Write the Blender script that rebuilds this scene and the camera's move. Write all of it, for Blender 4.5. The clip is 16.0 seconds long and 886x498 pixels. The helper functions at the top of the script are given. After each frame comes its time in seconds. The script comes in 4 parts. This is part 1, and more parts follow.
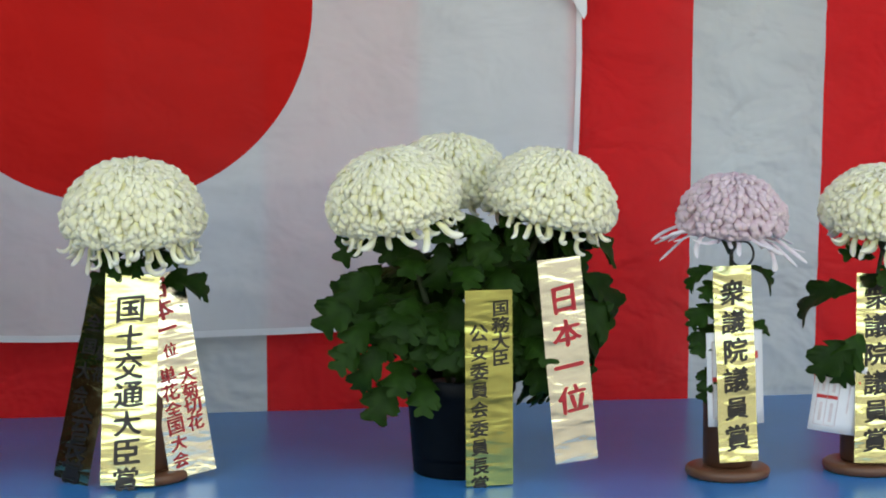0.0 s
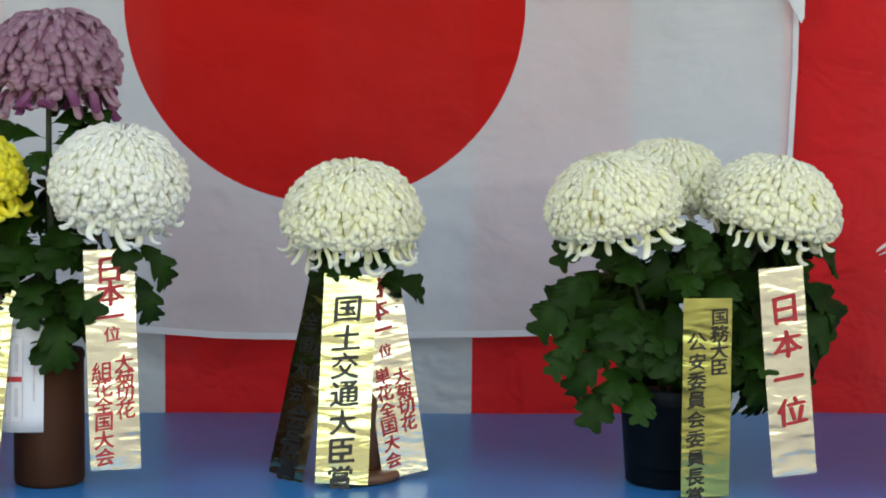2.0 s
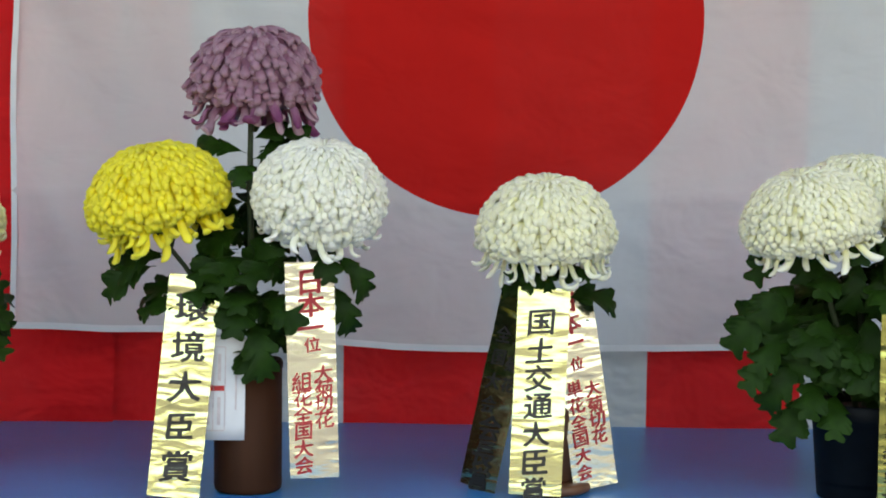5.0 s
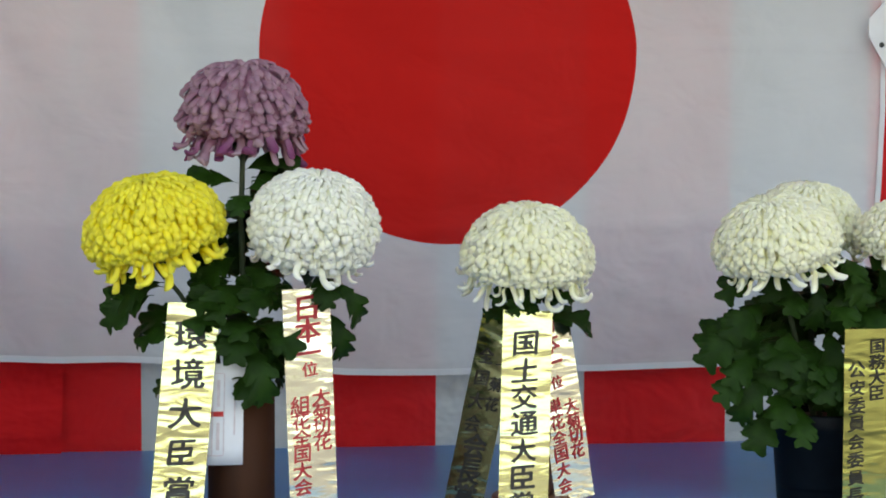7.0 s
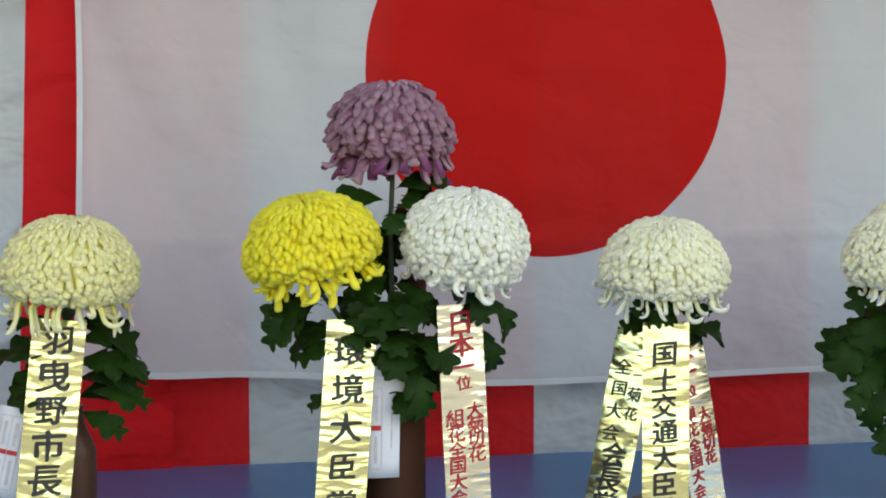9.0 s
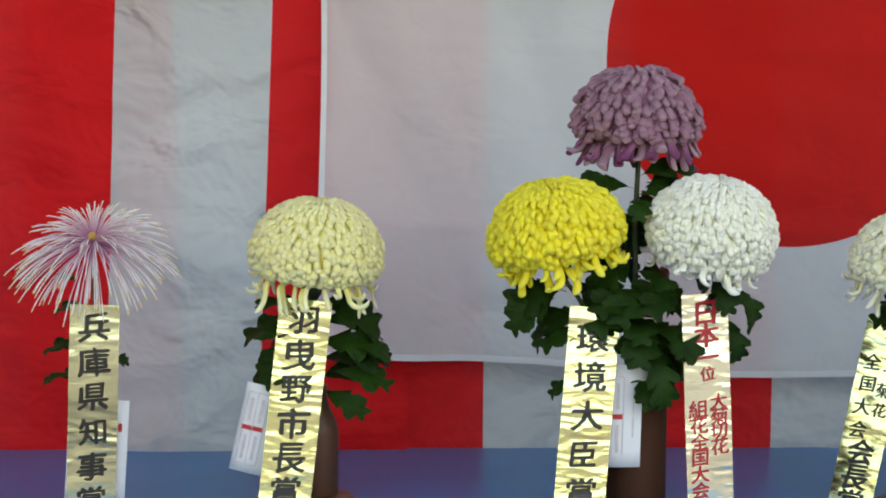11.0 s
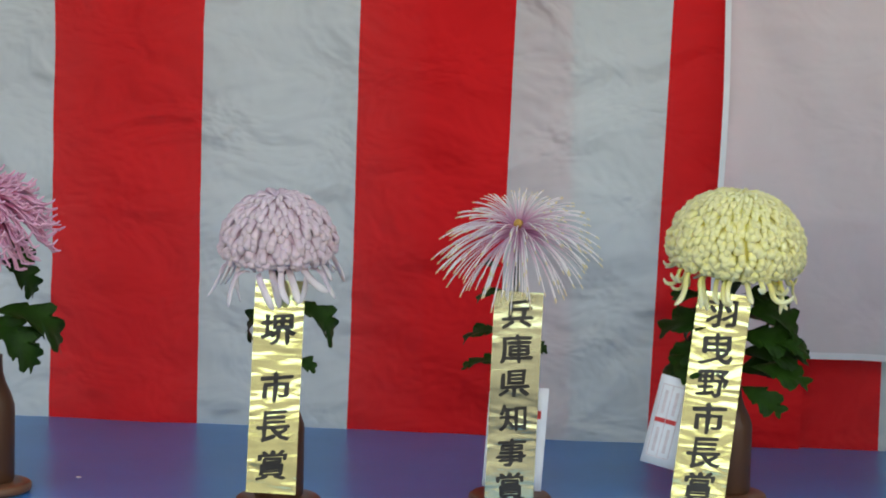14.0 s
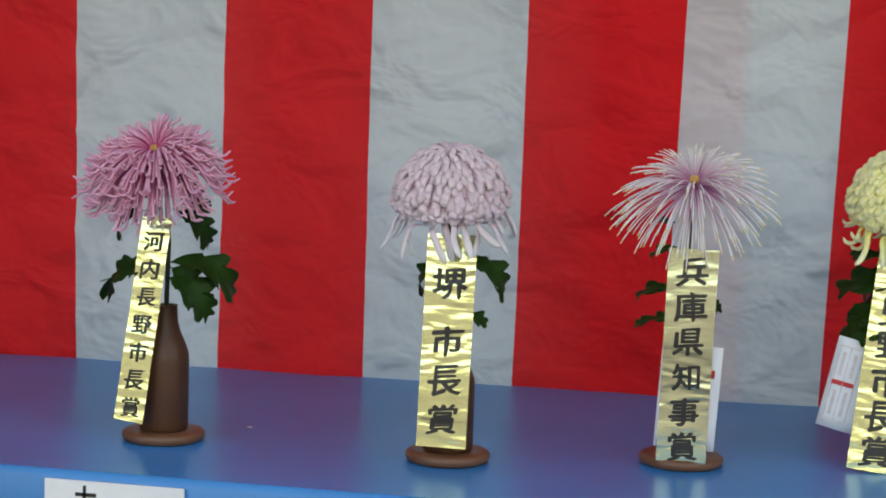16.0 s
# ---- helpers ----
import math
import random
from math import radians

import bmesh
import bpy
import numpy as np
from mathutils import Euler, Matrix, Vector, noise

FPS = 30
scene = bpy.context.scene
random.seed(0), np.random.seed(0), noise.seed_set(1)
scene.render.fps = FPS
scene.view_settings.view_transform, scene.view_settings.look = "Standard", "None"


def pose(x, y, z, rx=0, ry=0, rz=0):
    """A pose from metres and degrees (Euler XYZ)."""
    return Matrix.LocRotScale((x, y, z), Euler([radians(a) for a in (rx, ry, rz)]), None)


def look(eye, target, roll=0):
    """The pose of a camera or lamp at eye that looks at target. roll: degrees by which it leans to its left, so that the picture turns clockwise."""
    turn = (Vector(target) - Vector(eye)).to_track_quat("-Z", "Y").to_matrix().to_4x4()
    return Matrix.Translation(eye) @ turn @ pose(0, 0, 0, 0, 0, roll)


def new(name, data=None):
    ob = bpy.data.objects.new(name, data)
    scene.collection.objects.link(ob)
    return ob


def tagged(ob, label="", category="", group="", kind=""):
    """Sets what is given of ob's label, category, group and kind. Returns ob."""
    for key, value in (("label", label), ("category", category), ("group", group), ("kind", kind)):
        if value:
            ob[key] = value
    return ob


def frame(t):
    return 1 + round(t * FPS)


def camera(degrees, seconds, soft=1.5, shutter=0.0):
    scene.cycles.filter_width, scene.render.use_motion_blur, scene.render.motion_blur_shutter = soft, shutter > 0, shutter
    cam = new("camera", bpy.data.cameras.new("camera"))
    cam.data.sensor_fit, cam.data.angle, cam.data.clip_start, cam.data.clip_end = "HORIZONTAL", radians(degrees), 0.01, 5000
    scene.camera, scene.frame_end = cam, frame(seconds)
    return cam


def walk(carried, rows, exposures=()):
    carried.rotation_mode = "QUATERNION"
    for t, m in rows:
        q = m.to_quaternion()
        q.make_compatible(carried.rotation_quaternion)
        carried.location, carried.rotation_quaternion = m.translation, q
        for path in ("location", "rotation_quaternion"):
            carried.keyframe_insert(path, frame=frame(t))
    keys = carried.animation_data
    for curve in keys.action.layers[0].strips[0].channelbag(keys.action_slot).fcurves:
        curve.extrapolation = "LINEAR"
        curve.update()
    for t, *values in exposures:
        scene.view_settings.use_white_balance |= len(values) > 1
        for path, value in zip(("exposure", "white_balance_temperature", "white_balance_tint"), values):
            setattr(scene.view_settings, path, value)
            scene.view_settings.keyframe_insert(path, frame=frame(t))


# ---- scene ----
cam = camera(30.6, 16.0, 1.9)
PATH = [
    (0, (-0.172, -3.421, 1.348), (0.145, -1.452, 1.2), -0.2),
    (0.5, (-0.181, -3.414, 1.349), (0.095, -1.439, 1.198), 0.1),
    (1, (-0.202, -3.407, 1.348), (0.009, -1.424, 1.198), 0.3),
    (1.5, (-0.224, -3.403, 1.351), (-0.09, -1.413, 1.206), 0.3),
    (2, (-0.248, -3.398, 1.352), (-0.14, -1.406, 1.205), 0.5),
    (2.5, (-0.275, -3.39, 1.348), (-0.221, -1.396, 1.206), 0.8),
    (3, (-0.297, -3.392, 1.351), (-0.289, -1.397, 1.208), 0.8),
    (3.5, (-0.317, -3.389, 1.348), (-0.349, -1.395, 1.207), 0.4),
    (4, (-0.338, -3.402, 1.354), (-0.379, -1.408, 1.21), 0.8),
    (4.2, (-0.333, -3.414, 1.361), (-0.418, -1.42, 1.229), 0.6),
    (6.3, (-0.644, -3.439, 1.339), (-0.532, -1.446, 1.207), 0.6),
    (6.5, (-0.681, -3.449, 1.354), (-0.578, -1.457, 1.207), 1.0),
    (7, (-0.79, -3.515, 1.348), (-0.525, -1.535, 1.257), 0.3),
    (7.5, (-0.921, -3.548, 1.372), (-0.666, -1.568, 1.243), 0.4),
    (8, (-1.051, -3.534, 1.382), (-0.723, -1.564, 1.279), -0.0),
    (8.2, (-1.102, -3.538, 1.374), (-0.703, -1.58, 1.291), -0.3),
    (10.3, (-1.278, -3.475, 1.378), (-1.006, -1.496, 1.278), -0.0),
    (10.5, (-1.281, -3.48, 1.377), (-1.04, -1.497, 1.283), -0.0),
    (11, (-1.291, -3.491, 1.376), (-1.162, -1.498, 1.268), 0.6),
    (11.5, (-1.351, -3.488, 1.371), (-1.263, -1.492, 1.268), 0.1),
    (12, (-1.413, -3.495, 1.373), (-1.353, -1.499, 1.271), 0.9),
    (12.5, (-1.47, -3.489, 1.368), (-1.489, -1.492, 1.26), 0.8),
    (13, (-1.496, -3.485, 1.367), (-1.541, -1.488, 1.269), 1.2),
    (13.5, (-1.514, -3.484, 1.366), (-1.609, -1.489, 1.256), 1.5),
    (14, (-1.546, -3.467, 1.37), (-1.754, -1.482, 1.244), 1.5),
    (14.5, (-1.561, -3.465, 1.365), (-1.807, -1.485, 1.223), 1.9),
    (15, (-1.568, -3.46, 1.36), (-1.87, -1.489, 1.199), 1.4),
    (15.5, (-1.578, -3.456, 1.355), (-1.927, -1.494, 1.183), 1.6),
    (16, (-1.591, -3.45, 1.355), (-1.977, -1.495, 1.177), 1.8),
]
walk(cam, [(t, look(eye, target, roll)) for t, eye, target, roll in PATH], [(0, 2.40, 9700, 10), (11, 2.40, 9700, 10), (16, 2.33, 9700, 10)])


# ---- world, sun, exposure ----
world = bpy.data.worlds.new("sky")
scene.world = world
world.use_nodes = True
wn, wl = world.node_tree.nodes, world.node_tree.links
sky = wn.new("ShaderNodeTexSky")
sky.sky_type = "NISHITA"
sky.sun_disc = False
sky.sun_elevation = radians(48)
sky.sun_rotation = radians(20)
sky.dust_density = 4.0
sky.air_density = 1.0
sky.ozone_density = 1.0
wl.new(sky.outputs[0], wn["Background"].inputs[0])
wn["Background"].inputs[1].default_value = 0.15
sun_data = bpy.data.lights.new("sun", "SUN")
sun_data.energy, sun_data.angle, sun_data.color = 1.5, radians(15), (1.0, 0.975, 0.94)
sun = new("sun", sun_data)
sun.matrix_world = look((0, 0, 0), (-math.sin(radians(20)) * math.cos(radians(48)), -math.cos(radians(20)) * math.cos(radians(48)), -math.sin(radians(48))))


# ---- materials ----
def base_material(name, rough=0.6, metallic=0.0):
    m = bpy.data.materials.new(name)
    m.use_nodes = True
    p = m.node_tree.nodes["Principled BSDF"]
    p.inputs["Roughness"].default_value = rough
    p.inputs["Metallic"].default_value = metallic
    return m, m.node_tree.nodes, m.node_tree.links, p


def noise_node(n, l, scale, detail=4.0, stretch=None, rough=0.55):
    tex = n.new("ShaderNodeTexNoise")
    tex.inputs["Scale"].default_value, tex.inputs["Detail"].default_value = scale, detail
    tex.inputs["Roughness"].default_value = rough
    co = n.new("ShaderNodeTexCoord")
    if stretch:
        mp = n.new("ShaderNodeMapping")
        mp.inputs["Scale"].default_value = stretch
        l.new(co.outputs["Object"], mp.inputs[0])
        l.new(mp.outputs[0], tex.inputs["Vector"])
    else:
        l.new(co.outputs["Object"], tex.inputs["Vector"])
    return tex


def ramp_node(n, l, fac, stops):
    r = n.new("ShaderNodeValToRGB")
    e = r.color_ramp.elements
    while len(e) < len(stops):
        e.new(0.5)
    for k, (at, col) in zip(e, stops):
        k.position, k.color = at, (*col, 1)
    l.new(fac, r.inputs[0])
    return r


def bump_node(n, l, height, strength, distance, onto=None):
    b = n.new("ShaderNodeBump")
    b.inputs["Strength"].default_value, b.inputs["Distance"].default_value = strength, distance
    l.new(height, b.inputs["Height"])
    if onto:
        l.new(onto.outputs[0], b.inputs["Normal"])
    return b


def tone(col, k):
    return tuple(min(1.0, c * k) for c in col)


def plain(name, col, rough=0.6, metallic=0.0, scale=30.0, spread=0.15, bump=0.1, distance=0.002, stretch=None, island=False, gloss=0.5):
    """A surface with a mottled tone, fine relief and, for leaves and pieces, a tone of its own on each."""
    m, n, l, p = base_material(name, rough, metallic)
    tex = noise_node(n, l, scale, 5.0, stretch)
    r = ramp_node(n, l, tex.outputs[0], [(0.3, tone(col, 1 - spread)), (0.7, tone(col, 1 + spread))])
    out = r.outputs[0]
    if island:
        info = n.new("ShaderNodeObjectInfo" if island == "object" else "ShaderNodeNewGeometry")
        hsv = n.new("ShaderNodeHueSaturation")
        mr = n.new("ShaderNodeMapRange")
        mr.inputs[3].default_value, mr.inputs[4].default_value = 0.72, 1.2
        l.new(info.outputs["Random" if island == "object" else "Random Per Island"], mr.inputs[0])
        l.new(mr.outputs[0], hsv.inputs["Value"])
        l.new(out, hsv.inputs["Color"])
        out = hsv.outputs[0]
    l.new(out, p.inputs["Base Color"])
    p.inputs["Specular IOR Level"].default_value = gloss
    fine = noise_node(n, l, scale * 8, 3.0, stretch)
    b = bump_node(n, l, fine.outputs[0], bump, distance)
    l.new(b.outputs[0], p.inputs["Normal"])
    return m


def cloth(name, col, sheer, other=None, disc=None, crumpled=0.8):
    """Thin bunting: weave, soft creases, and a little of what hangs behind shows through."""
    m, n, l, p = base_material(name, 0.75)
    p.inputs["Specular IOR Level"].default_value = 0.15
    stain = noise_node(n, l, 2.2, 4.0)
    r = ramp_node(n, l, stain.outputs[0], [(0.3, tone(col, 0.93)), (0.7, tone(col, 1.04))])
    out = r.outputs[0]
    fac = None
    if disc:
        co = n.new("ShaderNodeTexCoord")
        sub = n.new("ShaderNodeVectorMath")
        sub.operation = "MULTIPLY_ADD"
        sub.inputs[1].default_value = (1, 0, 1)
        sub.inputs[2].default_value = (-disc[0], 0, -disc[1])
        l.new(co.outputs["Object"], sub.inputs[0])
        ln = n.new("ShaderNodeVectorMath")
        ln.operation = "LENGTH"
        l.new(sub.outputs[0], ln.inputs[0])
        lt = n.new("ShaderNodeMath")
        lt.operation = "LESS_THAN"
        lt.inputs[1].default_value = disc[2]
        l.new(ln.outputs["Value"], lt.inputs[0])
        mix = n.new("ShaderNodeMix")
        mix.data_type = "RGBA"
        l.new(lt.outputs[0], mix.inputs[0])
        l.new(out, mix.inputs[6])
        r2 = ramp_node(n, l, stain.outputs[0], [(0.3, tone(other, 0.92)), (0.7, tone(other, 1.05))])
        l.new(r2.outputs[0], mix.inputs[7])
        out = mix.outputs[2]
        fac = lt.outputs[0]
    l.new(out, p.inputs["Base Color"])
    crease = noise_node(n, l, 4.4, 3.0, (1.3, 1.0, 1.8), 0.48)
    crease.inputs["Distortion"].default_value = 0.35
    b1 = bump_node(n, l, crease.outputs[0], crumpled, 0.05)
    weave = noise_node(n, l, 900.0, 2.0)
    b2 = bump_node(n, l, weave.outputs[0], 0.12, 0.001, b1)
    l.new(b2.outputs[0], p.inputs["Normal"])
    tr = n.new("ShaderNodeBsdfTransparent")
    ms = n.new("ShaderNodeMixShader")
    ms.inputs[0].default_value = sheer
    if fac:
        mr = n.new("ShaderNodeMapRange")
        mr.inputs[3].default_value, mr.inputs[4].default_value = sheer, sheer * 0.22
        l.new(fac, mr.inputs[0])
        l.new(mr.outputs[0], ms.inputs[0])
    l.new(p.outputs[0], ms.inputs[1])
    l.new(tr.outputs[0], ms.inputs[2])
    l.new(ms.outputs[0], n["Material Output"].inputs[0])
    return m


def petal_material(name, inner, outer, rough=0.55):
    """Petals: the colour runs from foot to tip along the petal, with a tone of its own on each petal."""
    m, n, l, p = base_material(name, rough)
    at = n.new("ShaderNodeAttribute")
    at.attribute_name = "along"
    r = ramp_node(n, l, at.outputs["Fac"], [(0.22, inner), (0.85, outer)])
    geo = n.new("ShaderNodeNewGeometry")
    mr = n.new("ShaderNodeMapRange")
    mr.inputs[3].default_value, mr.inputs[4].default_value = 0.93, 1.04
    info = n.new("ShaderNodeObjectInfo")
    add = n.new("ShaderNodeMath")
    l.new(geo.outputs["Random Per Island"], add.inputs[0])
    l.new(info.outputs["Random"], add.inputs[1])
    fr = n.new("ShaderNodeMath")
    fr.operation = "FRACT"
    l.new(add.outputs[0], fr.inputs[0])
    l.new(fr.outputs[0], mr.inputs[0])
    hsv = n.new("ShaderNodeHueSaturation")
    l.new(mr.outputs[0], hsv.inputs["Value"])
    l.new(r.outputs[0], hsv.inputs["Color"])
    l.new(hsv.outputs[0], p.inputs["Base Color"])
    p.inputs["Subsurface Weight"].default_value = 0.7
    p.inputs["Subsurface Radius"].default_value = (1.0, 1.0, 0.85)
    p.inputs["Subsurface Scale"].default_value = 0.005
    p.inputs["Specular IOR Level"].default_value = 0.25
    fine = noise_node(n, l, 260.0, 2.0)
    b = bump_node(n, l, fine.outputs[0], 0.15, 0.001)
    l.new(b.outputs[0], p.inputs["Normal"])
    return m


def foil(name, col, seed, rough=0.2):
    m, n, l, p = base_material(name, rough, 1.0)
    p.inputs["Base Color"].default_value = (*col, 1)
    w = noise_node(n, l, 5.0, 2.0, (2.5, 2.5, 6.5), 0.4)
    w.noise_dimensions = "4D"
    w.inputs["W"].default_value = seed
    w.inputs["Distortion"].default_value = 0.8
    b1 = bump_node(n, l, w.outputs[0], 0.30, 0.008)
    f = noise_node(n, l, 60.0, 3.0, (1, 1, 2.5))
    b2 = bump_node(n, l, f.outputs[0], 0.06, 0.001, b1)
    l.new(b2.outputs[0], p.inputs["Normal"])
    rr = ramp_node(n, l, f.outputs[0], [(0.3, (rough * 0.7,) * 3), (0.7, (rough * 1.2,) * 3)])
    l.new(rr.outputs[0], p.inputs["Roughness"])
    return m


RED, WHITE = (0.80, 0.014, 0.018), (0.74, 0.78, 0.78)
M_RED = cloth("red_bunting", RED, 0.08, crumpled=1.0)
M_WHITE = cloth("white_bunting", WHITE, 0.34, crumpled=1.5)
M_FLAG = cloth("flag_cloth", (0.80, 0.81, 0.82), 0.34, (0.62, 0.012, 0.010), (-0.3105, 1.609, 0.411), 0.42)
M_HEM = plain("hem_cloth", (0.70, 0.71, 0.72), 0.8, scale=20, spread=0.05)
M_VINYL = plain("blue_vinyl", (0.004, 0.205, 0.51), 0.30, scale=3, spread=0.12, bump=0.05, distance=0.001)
M_WALL = plain("backing_wall", (0.72, 0.73, 0.73), 0.85, scale=4, spread=0.06)
M_SIDE = plain("dark_reflection_blocker", (0.045, 0.038, 0.032), 0.8, scale=6, spread=0.2)
M_ROOF = plain("roof_blocker", (0.35, 0.34, 0.32), 0.8, scale=6, spread=0.15)
M_GROUND = plain("dark_ground", (0.088, 0.089, 0.090), 0.9, scale=3, spread=0.2, bump=0.3, distance=0.004)
M_LEAF = plain("leaf_green", (0.011, 0.040, 0.004), 0.55, scale=45, spread=0.3, bump=0.3, distance=0.002, island="object", gloss=0.14)
M_STEM = plain("stem_green", (0.03, 0.05, 0.02), 0.6, scale=60, spread=0.3)
M_WOOD = plain("brown_wood", (0.075, 0.030, 0.014), 0.4, scale=14, spread=0.35, bump=0.15, stretch=(1, 1, 0.12), gloss=0.35)
M_DISC = plain("base_wood", (0.15, 0.060, 0.028), 0.4, scale=14, spread=0.3, bump=0.15, stretch=(0.15, 1, 1))
M_DARKWOOD = plain("dark_vase", (0.048, 0.017, 0.008), 0.6, scale=14, spread=0.3, bump=0.12, stretch=(1, 1, 0.12), gloss=0.12)
M_POT = plain("black_plastic", (0.004, 0.006, 0.008), 0.55, scale=30, spread=0.3, bump=0.06, gloss=0.12)
M_SOIL = plain("potting_soil", (0.03, 0.022, 0.015), 0.95, scale=120, spread=0.5, bump=0.6)
M_PAPER = plain("white_paper", (0.78, 0.79, 0.80), 0.7, scale=20, spread=0.04, bump=0.03)
M_CARDRED = plain("red_print", (0.6, 0.03, 0.03), 0.6, scale=80, spread=0.15)
M_CARDGREY = plain("pale_print", (0.66, 0.58, 0.58), 0.7, scale=80, spread=0.15)
M_INK = plain("black_ink", (0.012, 0.012, 0.012), 0.35, scale=120, spread=0.3)
M_REDINK = plain("red_ink", (0.5, 0.012, 0.025), 0.4, scale=120, spread=0.2)
M_WIRE = plain("dark_wire", (0.02, 0.022, 0.02), 0.45, scale=60, spread=0.2)
GOLD, PALE = (0.71, 0.76, 0.43), (0.80, 0.85, 0.74)
M_CREAM = petal_material("cream_petals", (0.92, 0.88, 0.50), (0.94, 0.93, 0.75))
M_PURE = petal_material("white_petals", (0.92, 0.92, 0.70), (0.94, 0.95, 0.83))
M_YELLOW = petal_material("yellow_petals", (0.90, 0.72, 0.04), (0.94, 0.83, 0.10))
M_LEMON = petal_material("lemon_petals", (0.90, 0.80, 0.26), (0.95, 0.90, 0.55))
M_MAUVE = petal_material("mauve_petals", (0.29, 0.12, 0.18), (0.42, 0.27, 0.33))
M_PLUM = petal_material("plum_petals", (0.36, 0.15, 0.26), (0.20, 0.045, 0.13))
M_LILAC = petal_material("lilac_petals", (0.62, 0.43, 0.48), (0.76, 0.65, 0.68))
M_ROSE = petal_material("pale_rose_petals", (0.70, 0.55, 0.60), (0.82, 0.76, 0.77))
M_QUILL = petal_material("quill_petals", (0.64, 0.26, 0.42), (0.88, 0.83, 0.79))
M_PINK = petal_material("pink_tubes", (0.55, 0.07, 0.21), (0.76, 0.38, 0.50))
M_HEART = plain("heart_ochre", (0.55, 0.30, 0.07), 0.7, scale=300, spread=0.35, bump=0.4)
M_TIP = plain("yellow_tips", (0.78, 0.66, 0.36), 0.6, scale=90, spread=0.15)


# ---- mesh helpers ----
def link_mesh(name, data, material, parent=None, label=""):
    ob = new(name, data)
    if material and not data.materials:
        data.materials.append(material)
    if parent:
        ob.parent = parent
    return tagged(ob, label)


def part(name, bm, material, parent=None, label="", smooth=True):
    data = bpy.data.meshes.new(name)
    bm.to_mesh(data)
    bm.free()
    data.polygons.foreach_set("use_smooth", [smooth] * len(data.polygons))
    return link_mesh(name, data, material, parent, label)


def mesh_from(name, verts, faces, along=None, smooth=True):
    data = bpy.data.meshes.new(name)
    data.from_pydata([tuple(v) for v in verts], [], faces)
    data.polygons.foreach_set("use_smooth", [smooth] * len(data.polygons))
    if along is not None:
        a = data.attributes.new("along", "FLOAT", "POINT")
        a.data.foreach_set("value", list(along))
    return data


def thing(name, at, label, category, group="", kind=""):
    ob = new(name)
    ob.empty_display_size = 0.05
    ob.location = at
    return tagged(ob, label, category, group, kind)


def box(x0, x1, y0, y1, z0, z1, bevel=0.0):
    bm = bmesh.new()
    bmesh.ops.create_cube(bm, size=1)
    for v in bm.verts:
        v.co = Vector(((x0 + x1) / 2 + v.co.x * (x1 - x0), (y0 + y1) / 2 + v.co.y * (y1 - y0), (z0 + z1) / 2 + v.co.z * (z1 - z0)))
    if bevel:
        bmesh.ops.bevel(bm, geom=bm.edges[:], offset=bevel, segments=2, affect="EDGES")
    return bm


def lathe(profile, seg=32):
    """A turned solid from (radius, height) pairs."""
    bm = bmesh.new()
    rings = []
    for r, z in profile:
        rings.append([bm.verts.new((max(r, 1e-4) * math.cos(2 * math.pi * k / seg), max(r, 1e-4) * math.sin(2 * math.pi * k / seg), z)) for k in range(seg)])
    for a, b in zip(rings, rings[1:]):
        for k in range(seg):
            bm.faces.new((a[k], a[(k + 1) % seg], b[(k + 1) % seg], b[k]))
    bm.faces.new(rings[0][::-1])
    bm.faces.new(rings[-1])
    return bm


def tube(spine, widths, thick, side, sides=6, cup=0.0):
    """Verts, faces and 'along' of a tapered flattened tube on a spine; side: the direction of its width."""
    spine = [Vector(p) for p in spine]
    verts, faces, along = [], [], []
    k = len(spine)
    for i, p in enumerate(spine):
        t = (spine[min(i + 1, k - 1)] - spine[max(i - 1, 0)]).normalized()
        s = (side - t * side.dot(t)).normalized()
        u = t.cross(s)
        for j in range(sides):
            a = 2 * math.pi * j / sides
            verts.append(p + s * widths[i] * math.cos(a) + u * widths[i] * (thick * math.sin(a) + cup * math.cos(a) ** 2))
            along.append(i / (k - 1))
    for i in range(k - 1):
        for j in range(sides):
            a, b = i * sides + j, i * sides + (j + 1) % sides
            faces.append((a, b, b + sides, a + sides))
    faces.append(tuple(range((k - 1) * sides, k * sides)))
    return verts, faces, along


def gather(pieces):
    verts, faces, along = [], [], []
    for v, f, a in pieces:
        o = len(verts)
        verts += v
        along += a
        faces += [tuple(i + o for i in q) for q in f]
    return verts, faces, along


# ---- large structure ----
def fold(x, z, seed, deep):
    """How far a hanging cloth stands out of its plane."""
    v = noise.noise((x * 2.6 + seed, z * 0.5, seed * 3.1)) * deep
    v += noise.noise((x * 6.0 - seed, z * 2.2 + x * 1.5, seed)) * deep * 0.35
    v += noise.noise((x * 13.0 + z * 5.0, z * 9.0, seed + 4.0)) * deep * 0.10
    v += (0.25 - abs(noise.noise((x * 4.5 + z * 2.0, z * 5.0 - x * 2.5, seed + 9.0)))) * deep * 0.45
    v += (0.25 - abs(noise.noise((x * 9.0 - z * 4.0, z * 8.0 + x * 3.0, seed + 15.0)))) * deep * 0.16
    return v


